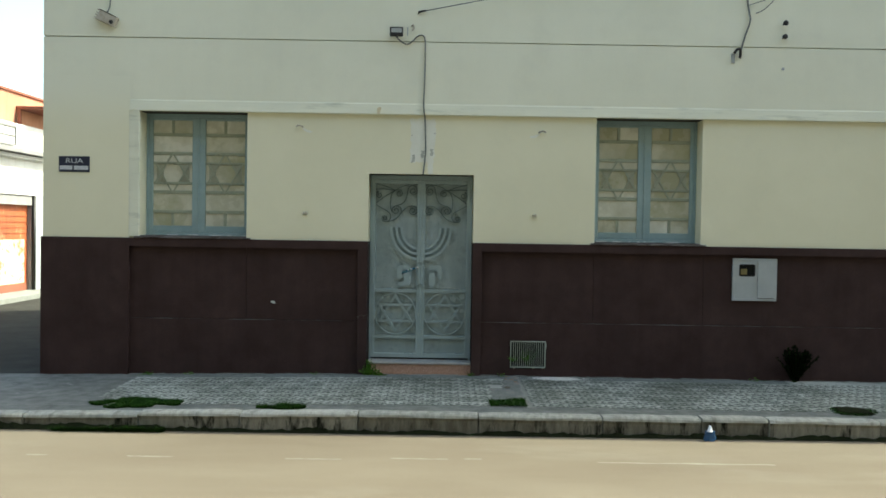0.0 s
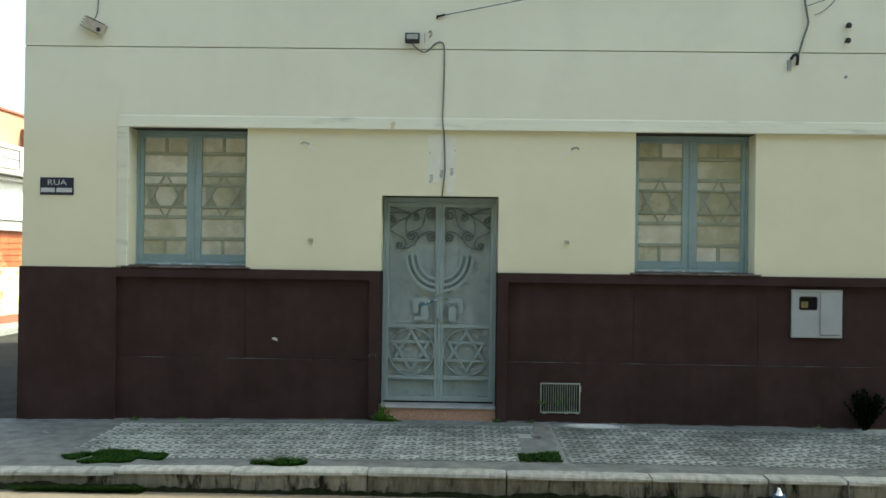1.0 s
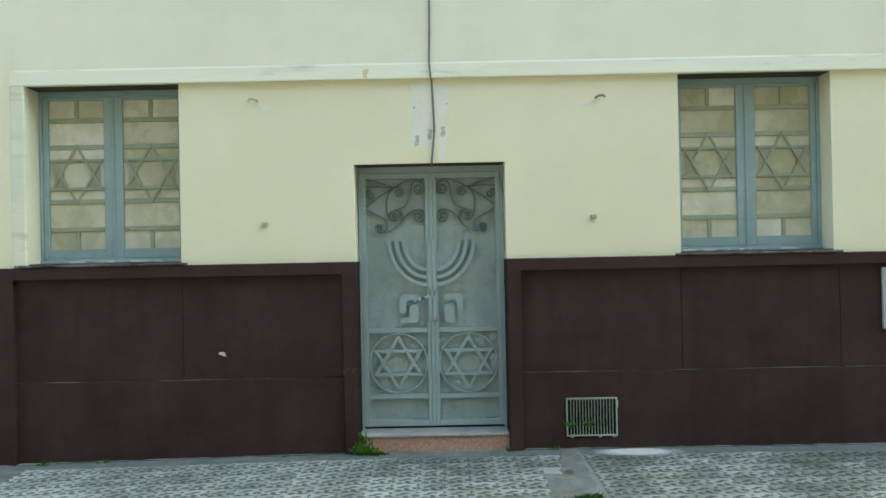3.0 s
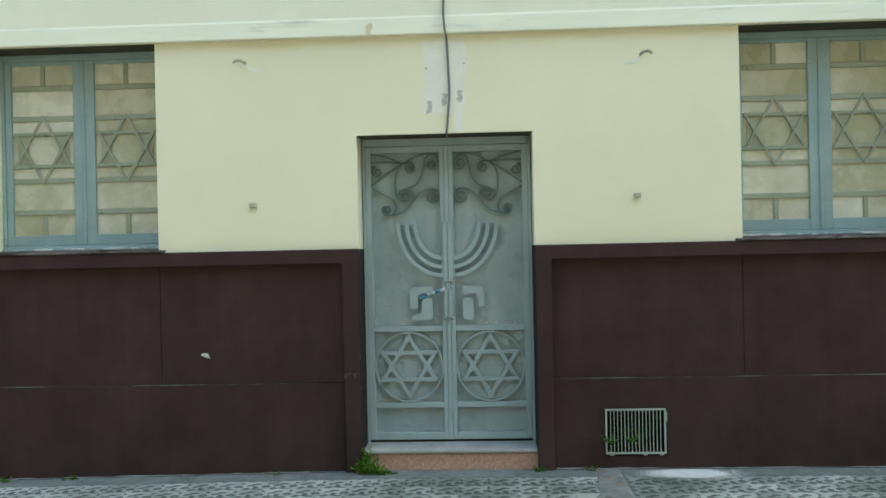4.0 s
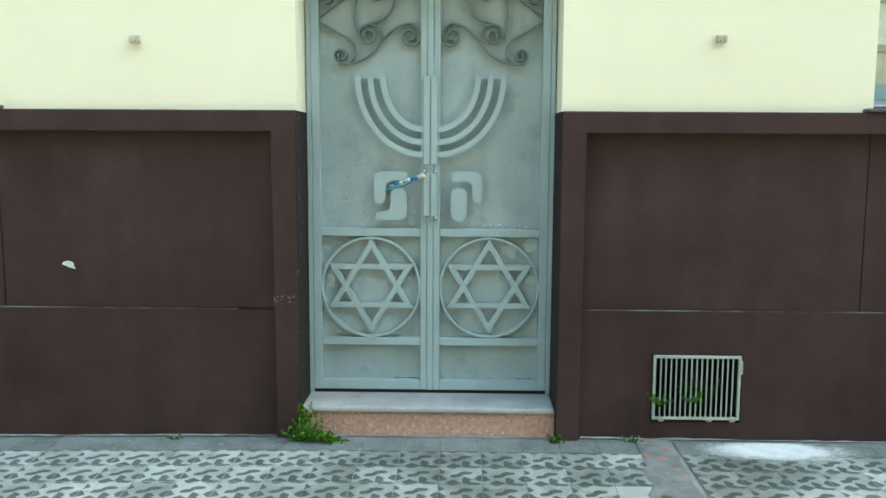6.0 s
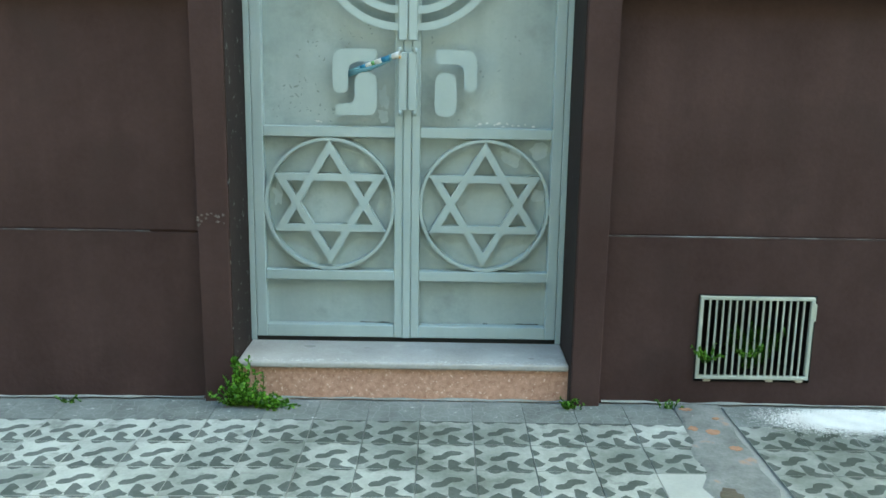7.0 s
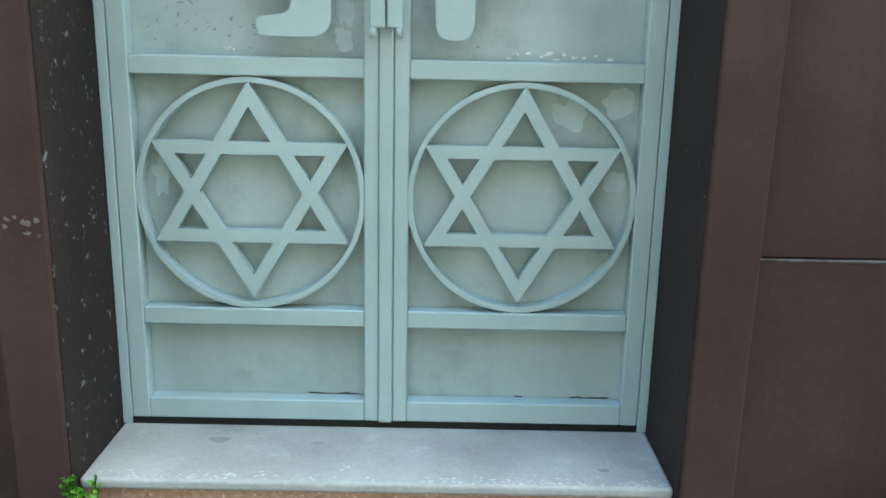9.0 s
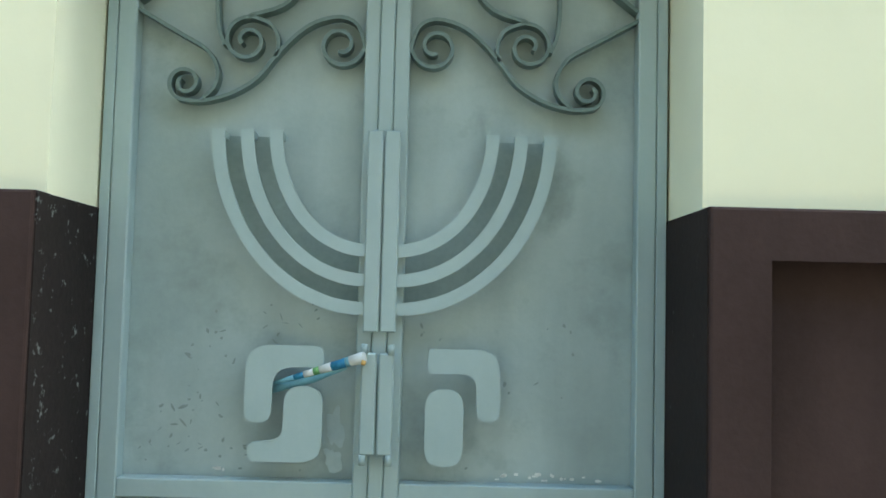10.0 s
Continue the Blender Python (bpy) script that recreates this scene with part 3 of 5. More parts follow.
    # wrought scrolls
    curves = [
        spiral(0.112, 2.103, 0.016, 0.056, 180, 1.3, -1)[:-1] + [(0.056, 2.103), (0.072, 2.150), (0.112, 2.170), (0.170, 2.157), (0.218, 2.124), (0.266, 2.071), (0.307, 2.018), (0.368, 1.979), (0.436, 1.960)]
        + spiral(0.477, 2.003, 0.014, 0.041, -80, 1.35, -1)[::-1],
        [(0.594, 2.178), (0.487, 2.118), (0.427, 2.082), (0.401, 2.034), (0.408, 1.993), (0.436, 1.964)],
        [(0.266, 2.071), (0.259, 2.105), (0.275, 2.145)] + spiral(0.333, 2.108, 0.014, 0.058, 110, 1.4, 1)[::-1],
        [(0.386, 2.095), (0.403, 2.143), (0.407, 2.234), (0.389, 2.315), (0.345, 2.366)] + spiral(0.292, 2.328, 0.014, 0.050, 70, 1.35, -1)[::-1],
        spiral(0.108, 2.360, 0.016, 0.052, 180, 1.3, -1)[:-1] + [(0.056, 2.362), (0.082, 2.420), (0.130, 2.434), (0.168, 2.405), (0.186, 2.330), (0.205, 2.250), (0.250, 2.195), (0.330, 2.168)],
        [(0.594, 2.200), (0.506, 2.266), (0.405, 2.332), (0.338, 2.371), (0.254, 2.418), (0.154, 2.446), (0.053, 2.450)],
        [(0.340, 2.371), (0.475, 2.384), (0.594, 2.380)],
        [(0.340, 2.371), (0.470, 2.420), (0.594, 2.450)],
        [(0.592, 2.335), (0.580, 2.350)] + spiral(0.548, 2.306, 0.014, 0.042, 70, 1.3, 1)[::-1],
    ]
    for c in curves:
        pts = smooth_path([(*p, 0) for p in flip(c)], 3)
        part("scroll", ribbon(new_bm(), [(p.x, p.y) for p in pts], 0.0088, 0.257, 0.290), SCROLL, leaf, "dark weathered iron scroll")
    # flaked paint, scratches and rust slits on the sheet
    rng = random.Random(5 if s < 0 else 9)
    flakes = ([(0.545, 0.79, 0.022, 0.045), (0.105, 1.19, 0.02, 0.05), (0.105, 1.13, 0.022, 0.028)] if s < 0 else
              [(0.43, 0.965, 0.05, 0.035), (0.546, 0.985, 0.042, 0.036), (0.553, 0.805, 0.033, 0.028), (0.43, 0.80, 0.015, 0.02)])
    for fk, (fx, fz, rx, rz) in enumerate(flakes):
        n = 32
        pts = []
        for k in range(n):
            a = 2 * math.pi * k / n
            q = 0.95 + 0.75 * noise.noise(Vector((1.3 * math.cos(a), 1.3 * math.sin(a), 7.3 * fk + 3 * s))) + rng.uniform(-0.05, 0.05)
            pts.append((s * fx + rx * q * math.cos(a), fz + rz * q * math.sin(a)))
        part("paint_flake", plate(new_bm(), pts, SHEETY - 0.0010 - 0.0004 * fk, SHEETY), CHIPPED, leaf, "pale flaked paint")
    bm = new_bm()
    for k in range(64 if s < 0 else 16):
        cx2, cz2 = rng.choice([(0.50, 1.17), (0.44, 1.26), (0.40, 1.42), (0.34, 1.12), (0.22, 1.44)] if s < 0 else [(0.10, 1.42), (0.30, 1.30), (0.45, 1.45), (0.20, 1.12)])
        x, z = s * cx2 + rng.gauss(0, 0.045), cz2 + rng.gauss(0, 0.045)
        if not 0.07 < abs(x) < 0.585 or z < 1.09:
            continue
        a, n = rng.uniform(0, 6.28), 7
        L, w = rng.uniform(0.002, 0.009) * (1 if rng.random() < 0.8 else 1.8), rng.uniform(0.0010, 0.0042)
        pts = []
        for q in range(n):
            u, v = L * math.cos(2 * math.pi * q / n) * rng.uniform(0.6, 1.2), w * math.sin(2 * math.pi * q / n) * rng.uniform(0.5, 1.4)
            pts.append((x + u * math.cos(a) - v * math.sin(a), z + u * math.sin(a) + v * math.cos(a)))
        plate(bm, pts, SHEETY - 0.0012 - 0.00001 * k, SHEETY)
    part("scuff_marks", bm, SCUFF, leaf, "dark scuffs in the paint")
    bm = new_bm()
    for k in range(16 if s > 0 else 3):
        x, z = s * rng.uniform(0.28, 0.53), rng.uniform(1.086, 1.102)
        w, h = rng.uniform(0.002, 0.008), rng.uniform(0.001, 0.004)
        plate(bm, rounded([(x - w, z - h, h), (x + w, z - h, h), (x + w, z + h, h), (x - w, z + h, h)], 2), SHEETY - 0.0014, SHEETY)
    part("bare_spots", bm, LIME, leaf, "pale bare spots above the rail")
    bm = new_bm()
    for k in range(2 if s > 0 else 1):
        x0 = (0.47, 0.33)[k] if s > 0 else -0.20
        L = (0.10, 0.018)[k] if s > 0 else 0.13
        pts = [(x0 + L * j / 8, 0.240 + rng.uniform(-0.002, 0.003)) for j in range(9)]
        pts += [(x, z - rng.uniform(0.0025, 0.006)) for x, z in pts[::-1]]
        plate(bm, pts, SHEETY - 0.0015, SHEETY)
    part("rust_slit", bm, GRIME, leaf, "rusted through slit at the foot of the sheet")
    return leaf


door_leaf(-1)
right_leaf = door_leaf(1)
part("cover_strip", box(new_bm(), -0.0165, 0.0165, FACE - 0.008, SHEETY, 0.184, 2.502, 0.003), STEEL, right_leaf)

# step
step = thing("door_step", (0, 0.1, 0), "pink granite door step with worn grey marble sill", "step")
bm = box(new_bm(), -0.6635, 0.6635, -0.026, 0.329, 0.137, 0.165, 0.009, 3)
part("sill", bm, MARBLE, step, "worn grey marble slab with rounded nose")
part("riser", box(new_bm(), -0.6635, 0.6635, -0.008, 0.32, -0.10, 0.1365), PINK, step, "speckled pink granite riser")
bm = new_bm()
fleck = random.Random(23)
for k in range(420):
    x = fleck.uniform(-0.65, 0.65)
    if noise.noise(Vector((x * 5, 0.4, 2))) < fleck.uniform(-0.45, 0.35):
        continue
    y = -0.019 + abs(fleck.gauss(0, 0.014)) + (fleck.uniform(0, 0.07) if abs(x - 0.0) < 0.09 else 0)
    q = fleck.uniform(0.0008, 0.0034)
    bm.faces.new([bm.verts.new((x + 1.5 * q * math.cos(a) * fleck.uniform(0.6, 1.3), y + q * math.sin(a) * fleck.uniform(0.6, 1.3), 0.1656 + 0.000002 * k)) for a in [2 * math.pi * t / 7 for t in range(7)]])
tagged(part("worn_flecks", bm, MARBLEWORN, step), "white worn flecks along the nose", kind="stuff")
for x, y, r in ((-0.40, 0.17, 0.016), (-0.16, 0.16, 0.009), (0.52, 0.05, 0.008)):
    bm = new_bm()
    vs = [bm.verts.new((x + r * 1.6 * math.cos(a) * (1 + 0.3 * math.sin(3 * a)), y + r * math.sin(a), 0.1662)) for a in [2 * math.pi * k / 12 for k in range(12)]]
    bm.faces.new(vs)
    part("sill_stain", bm, FAINT, step, "faint grey stain")


# ---- windows ----
def window_unit(name, x0, x1):
    win = thing(name, ((x0 + x1) / 2, 0.2, WZ0), "closed blue-grey casement window with frosted panes and star grilles", "window", kind="structure")
    f0, f1, zb, zt = x0 + 0.002, x1 - 0.002, 1.745, WZ1 - 0.003
    bm = new_bm()
    box(bm, f0, f0 + 0.030, 0.23, 0.32, zb, zt, 0.004)
    box(bm, f1 - 0.030, f1, 0.23, 0.32, zb, zt, 0.004)
    box(bm, f0 + 0.030, f1 - 0.030, 0.23, 0.32, zt - 0.05, zt, 0.004)
    box(bm, f0 + 0.030, f1 - 0.030, 0.23, 0.32, zb, zb + 0.03, 0.004)
    part("window_frame", bm, FRAME, win)
    sill = part("window_sill", box(new_bm(), x0 - 0.055, x1 + 0.055, -0.076, -0.0005, DADO + 0.003, 1.722, 0.005), WORN, win, "scraped maroon sill")
    part("sill_bed", box(new_bm(), x0 + 0.001, x1 - 0.001, 0.0, 0.34, DADO + 0.001, 1.735, 0.003), WORN, win)
    part("drip_ledge", box(new_bm(), x0 + 0.004, x1 - 0.004, 0.200, 0.2275, 1.7355, 1.753, 0.004), FLAKED, win, "flaked white paint along the foot of the frame")
    part("head_lining", box(new_bm(), x0 + 0.002, x1 - 0.002, 0.012, 0.2275, WZ1 - 0.0045, WZ1 - 0.0005), SHADEGRIME, win, "dark lintel underside, shade and grime in its colour")
    mid = (x0 + x1) / 2
    for side in (0, 1):
        a, b = ((f0 + 0.032, mid - 0.002), (mid + 0.002, f1 - 0.032))[side]
        z0, z1 = zb + 0.032, zt - 0.052
        sl, sr = ((0.050, 0.084), (0.084, 0.050))[side]
        bm = new_bm()
        box(bm, a, a + sl, 0.24, 0.285, z0, z1, 0.004)
        box(bm, b - sr, b, 0.24, 0.285, z0, z1, 0.004)
        box(bm, a + sl, b - sr, 0.241, 0.285, z1 - 0.03, z1, 0.003)
        box(bm, a + sl, b - sr, 0.241, 0.285, z0, z0 + 0.085, 0.003)
        sash = part("sash", bm, FRAME, win)
        if side == 0:
            part("meeting_bead", box(new_bm(), mid - 0.014, mid + 0.012, 0.228, 0.2395, z0, z1, 0.004), FRAME, win)
        ga, gb, gz0, gz1 = a + sl, b - sr, z0 + 0.085, z1 - 0.03
        gm = (ga + gb) / 2
        levels = [gz0, 2.045, 2.300, 2.415, 2.675, 2.800, 3.045, gz1]
        for z in levels[1:-1]:
            t = 0.017 if z in (2.415, 2.675) else 0.021
            part("glazing_bar", box(new_bm(), ga, gb, 0.251, 0.276, z - t, z + t, 0.004), BAR, sash)
        for za, zb2 in ((levels[0], levels[1] - 0.021), (levels[6] + 0.021, levels[7])):
            part("glazing_bar", box(new_bm(), gm - 0.018, gm + 0.018, 0.252, 0.275, za, zb2, 0.004), BAR, sash)
        for za, zb2 in zip(levels, levels[1:]):
            cells = ((ga, gm), (gm, gb)) if za in (levels[0], levels[6]) else ((ga, gb),)
            for ca, cb in cells:
                part("pane", box(new_bm(), ca, cb, 0.266, 0.271, za, zb2), PANE, sash)
        bm = new_bm()
        for turn, dy in ((90, 0), (270, 0.0008)):
            tri = [(gm + 0.262 * math.cos(radians(turn + k * 120)), 2.548 + 0.262 * math.sin(radians(turn + k * 120))) for k in range(3)]
            ribbon(bm, tri, 0.019, 0.24 + dy, 0.251 + dy, True)
        part("six_pointed_star", bm, BAR, sash)
        # dimmer corner panes between the points of the star
        for k in range(6):
            a0 = radians(60 * k)
            wedge = [(gm + 0.128 * math.cos(a0 + t), 2.548 + 0.128 * math.sin(a0 + t)) for t in (-0.25, 0.25)]
            tip = [(gm + 0.225 * math.cos(a0 + t), 2.548 + 0.225 * math.sin(a0 + t)) for t in (0.34, -0.34)]
            if k % 3 == 0:
                tip = [(min(max(x, ga + 0.001), gb - 0.001), z) for x, z in tip]
                part("corner_pane", plate(new_bm(), wedge + tip, 0.2595, 0.2655), DIMPANE, sash)
        for turn in (30, 150, 210, 330):
            p = [(gm + 0.146 * math.cos(radians(turn + t)), 2.548 + 0.146 * math.sin(radians(turn + t))) for t in (-28, 28)]
            q = (gm + 0.238 * math.cos(radians(turn)), 2.548 + 0.238 * math.sin(radians(turn)))
            part("corner_pane", plate(new_bm(), p + [q], 0.258, 0.2655), DIMPANE, sash)
    return win


window_unit("window_1", *W1)
window_unit("window_2", *W2)


# ---- fittings on the wall ----
def grille():
    g = thing("vent_grille", (1.395, -0.02, 0.12), "ivory painted steel vent grille with rust spots in maroon wall", "vent")
    bm = new_bm()
    x0, x1, z0, z1 = 1.170, 1.622, 0.116, 0.457
    f = 0.014
    for a, b, c, d in ((x0, x1, z1 - f, z1), (x0, x1, z0, z0 + f), (x0, x0 + f, z0 + f, z1 - f), (x1 - f, x1, z0 + f, z1 - f)):
        box(bm, a, b, -0.020, 0.0, c, d, 0.002)
    part("frame", bm, WHITEMETAL, g)
    for k in range(15):
        x = x0 + f + (x1 - x0 - 2 * f) * (k + 1) / 16
        part("bar", box(new_bm(), x - 0.0029, x + 0.0029, -0.016, -0.006, z0 + f, z1 - f), WHITEMETAL, g)
    part("hinge", box(new_bm(), x1, x1 + 0.010, -0.016, 0.0, 0.36, 0.43, 0.002), WHITEMETAL, g)
    for k, x in enumerate((1.22, 1.47, 1.59)):
        part("mortar_lump", box(new_bm(), x - 0.016, x + 0.014, -0.016, 0.02, 0.1045, 0.1155, 0.003), RUSTBOX, g, "crumbling orange mortar")
    # shaft walls are near-black, so the shade inside lies in their colour
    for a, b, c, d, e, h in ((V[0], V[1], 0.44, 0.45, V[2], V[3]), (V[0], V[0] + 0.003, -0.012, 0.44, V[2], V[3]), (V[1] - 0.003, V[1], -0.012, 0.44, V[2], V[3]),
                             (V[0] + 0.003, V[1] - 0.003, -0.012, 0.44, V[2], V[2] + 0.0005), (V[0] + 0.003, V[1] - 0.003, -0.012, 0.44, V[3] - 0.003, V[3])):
        part("shaft_wall", box(new_bm(), a, b, c, d, e, h), SHADEBLACK, g, "vent shaft wall with its shade in the black colour")


def meter_box():
    m = thing("meter_box", (4.27, -0.02, 1.02), "pale grey electricity meter box set in maroon wall", "meter box")
    x0, x1, z0, z1 = 3.985, 4.552, 1.018, 1.560
    bm = new_bm()
    for a, b, c, d in ((x0, x1, z1 - 0.03, z1), (x0, x1, z0, z0 + 0.03), (x0, x0 + 0.03, z0 + 0.03, z1 - 0.03), (x1 - 0.03, x1, z0 + 0.03, z1 - 0.03)):
        box(bm, a, b, -0.034, -0.006, c, d, 0.003)
    part("frame", bm, BOXGREY, m)
    wx0, wx1, wz0, wz1 = 4.075, 4.268, 1.335, 1.478
    bm = new_bm()
    for a, b, c, d in ((x0 + 0.03, wx0, z0 + 0.03, z1 - 0.03), (wx1, 4.300, z0 + 0.03, z1 - 0.03), (wx0, wx1, z0 + 0.03, wz0), (wx0, wx1, wz1, z1 - 0.03)):
        box(bm, a, b, -0.028, -0.024, c, d)
    lid = part("lid", bm, BOXGREY, m)
    part("window_rim", ribbon(new_bm(), rounded([(wx0, wz0, 0.02), (wx1, wz0, 0.02), (wx1, wz1, 0.02), (wx0, wz1, 0.02)]), 0.012, -0.031, -0.02, True), BLACK, lid, "black rubber rim")
    part("cover", box(new_bm(), 4.306, x1 - 0.022, -0.040, -0.024, z0 + 0.036, z1 - 0.030, 0.004), BOXGREY, m)
    part("joint", box(new_bm(), 4.300, 4.306, -0.026, -0.012, z0 + 0.03, z1 - 0.03), BOXEDGE, m)
    part("back", box(new_bm(), x0 + 0.03, 4.30, -0.010, -0.0065, z0 + 0.03, z1 - 0.03), SHADEBLACK, m)
    part("meter", box(new_bm(), 4.095, 4.175, -0.0185, -0.0105, 1.352, 1.425, 0.004), METER, m, "yellowed meter front")


def street_sign():
    g = thing("street_sign", (-4.40, -0.03, 2.523), "dark blue enamel street name plate with white letters", "sign")
    part("plate", box(new_bm(), -4.598, -4.207, -0.040, -0.0305, 2.523, 2.723, 0.004), NAVY, g)
    curve = bpy.data.curves.new("letters", "FONT")
    curve.body, curve.size, curve.extrude, curve.align_x = "RUA", 0.10, 0.001, "CENTER"
    tmp = bpy.data.objects.new("tmp", curve)
    me = bpy.data.meshes.new_from_object(tmp)
    bpy.data.objects.remove(tmp)
    me.transform(pose(-4.40, -0.0415, 2.637, 90, 0, 0) @ Matrix.Diagonal((1.15, 0.85, 1, 1)))
    me.materials.append(ENAMEL)
    ob = new("lettering", me)
    ob.parent = g
    ob.matrix_parent_inverse = g.matrix_basis.inverted()
    bm = new_bm()
    for x0, x1 in ((-4.585, -4.425), (-4.405, -4.225)):
        box(bm, x0, x1, -0.042, -0.040, 2.553, 2.603)
    part("name_bar", bm, ENAMEL, g, "worn white second line")


def floodlight():
    g = thing("floodlight", (-0.335, -0.03, 4.28), "small black wall floodlight with grey glass", "lamp")
    bm = box(new_bm(), -0.421, -0.253, -0.125, -0.085, 4.285, 4.402, 0.008)
    part("housing", bm, BLACK, g)
    part("glass", box(new_bm(), -0.402, -0.272, -0.129, -0.124, 4.328, 4.385, 0.003), LENS, g, "grey glass front")
    bm = new_bm()
    box(bm, -0.365, -0.31, -0.086, -0.0305, 4.325, 4.365, 0.004)
    part("bracket", bm, BLACK, g)
    part("lead", tube(new_bm(), smooth_path([(-0.342, -0.10, 4.287), (-0.30, -0.07, 4.245), (-0.212, -0.045, 4.20), (-0.14, -0.042, 4.235), (-0.084, -0.042, 4.294), (-0.03, -0.042, 4.317), (0.010, -0.042, 4.30), (0.026, -0.042, 4.24)], 5), 0.0085), CABLE, g)


def wall_cable():
    pts = [(0.026, -0.042, 4.24), (0.027, -0.042, 4.0), (0.024, -0.042, 3.71), (0.016, -0.044, 3.47), (0.018, -0.062, 3.43), (0.026, -0.062, 3.33), (0.034, -0.014, 3.30), (0.042, -0.012, 3.12), (0.048, -0.012, 2.95),
           (0.049, -0.012, 2.85), (0.036, -0.012, 2.70), (0.022, -0.012, 2.57), (0.020, 0.03, 2.557), (0.018, 0.20, 2.556)]
    single("wall_cable", tube(new_bm(), smooth_path(pts, 5), 0.0085), CABLE, "thin grey cable clipped down the wall above the door", "cable")


def bell_box():
    g = thing("alarm_box", (-3.98, -0.03, 4.40), "small rusty white box hanging askew on the wall", "box")
    m = pose(-3.978, -0.075, 4.455, 0, 25, 0)

    def tilted(bm):
        bmesh.ops.transform(bm, matrix=m, verts=bm.verts)
        return bm
    part("body", tilted(box(new_bm(), -0.12, 0.12, -0.04, 0.0445, -0.065, 0.065, 0.006)), RUSTBOX, g)
    for k in range(4):
        part("fin", tilted(box(new_bm(), -0.15, -0.121, -0.035, 0.03, -0.058 + 0.034 * k, -0.044 + 0.034 * k, 0.002)), RUSTBOX, g)
    part("opening", tilted(tube(new_bm(), [(0.075, -0.046, -0.02), (0.075, -0.03, -0.02)], 0.026, 8)), BLACK, g, "round dark hole")
    part("lid_edge", tilted(box(new_bm(), -0.122, 0.124, -0.043, -0.040, 0.058, 0.067)), GRIME, g)
    part("lead", tube(new_bm(), smooth_path([(-4.0, -0.08, 4.50), (-3.965, -0.05, 4.60), (-3.955, -0.04, 4.75), (-3.95, -0.036, 5.4)], 5), 0.007), CABLE, g)


def service_entry():
    g = thing("cable_entry", (3.98, -0.03, 4.05), "black bent cable entry with hanging service wires", "cable entry")
    part("elbow", tube(new_bm(), smooth_path([(3.93, -0.06, 4.15), (3.955, -0.08, 4.19), (3.99, -0.085, 4.20), (4.005, -0.07, 4.15), (4.005, -0.05, 4.09)], 4), 0.017, 8), BLACK, g)
    part("wall_socket", box(new_bm(), 3.90, 3.945, -0.05, -0.0305, 4.03, 4.15, 0.004), BOXEDGE, g)
    part("wire", tube(new_bm(), smooth_path([(4.015, -0.06, 4.19), (4.035, -0.05, 4.26), (4.075, -0.05, 4.40), (4.125, -0.05, 4.56), (4.11, -0.05, 4.68), (4.085, -0.05, 4.84), (4.07, -0.05, 5.2), (4.06, -0.04, 5.8)], 5), 0.011), CABLE, g)
    part("loop", tube(new_bm(), smooth_path([(4.11, -0.05, 4.76), (4.20, -0.07, 4.79), (4.33, -0.09, 4.84), (4.36, -0.09, 4.95)], 5), 0.005), CABLE, g)
    part("loop", tube(new_bm(), smooth_path([(4.20, -0.04, 4.66), (4.30, -0.06, 4.71), (4.42, -0.07, 4.84), (4.45, -0.07, 5.0)], 5), 0.005), CABLE, g)


def insulator(x, z):
    g = thing("insulator", (x, -0.03, z), "black porcelain wire insulator on the wall", "insulator", "insulators on the wall")
    part("pin", tube(new_bm(), [(x - 0.012, -0.0305, z - 0.01), (x, -0.09, z)], 0.010, 6), GRIME, g)
    part("knob", tube(new_bm(), [(x, -0.06, z), (x, -0.075, z), (x, -0.09, z), (x, -0.105, z)], [0.020, 0.033, 0.033, 0.018], 10), BLACK, g)


def wall_hook(x, z, bent):
    g = thing("wall_hook", (x, 0, z), "bent iron hook in a plastered hole" if bent else "small cut-off iron stub in the wall", "hook", "hooks beside the door")
    rng = random.Random(int(x * 100))
    n = 12
    pts = [(x + (0.05 if bent else 0.03) * (0.7 + 0.5 * rng.random()) * math.cos(2 * math.pi * k / n) + (0.035 * (1 if x < 0 else -1) if bent else 0), z + 0.028 * (0.7 + 0.5 * rng.random()) * math.sin(2 * math.pi * k / n) - 0.01) for k in range(n)]
    if bent:
        d = 1 if x < 0 else -1
        pts = [(x + d * u, z + v + rng.uniform(-0.004, 0.004)) for u, v in ((0.0, 0.015), (0.03, -0.002), (0.08, -0.022), (0.13, -0.035), (0.145, -0.052), (0.11, -0.060), (0.06, -0.050), (0.02, -0.020))]
        pts = pts if d < 0 else pts[::-1]
    part("putty", plate(new_bm(), pts, -0.003, -0.0005), REPAINT if bent else PALE, g, "pale patch of filler")
    if bent:
        part("hook", tube(new_bm(), smooth_path([(x + d * 0.02, 0, z + 0.012), (x + d * 0.01, -0.035, z + 0.020), (x - d * 0.03, -0.05, z + 0.026), (x - d * 0.060, -0.045, z + 0.010)], 4), 0.0105, 8), STUBPALE if x < 0 else STUB, g)
    else:
        part("stub", box(new_bm(), x - 0.027, x + 0.027, -0.035, -0.0005, z - 0.016, z + 0.022, 0.006), STUBPALE, g, "chipped limewashed stub")
        part("nail", tube(new_bm(), [(x + 0.008, -0.034, z - 0.006), (x + 0.008, -0.041, z - 0.007)], 0.005), STUB, g)


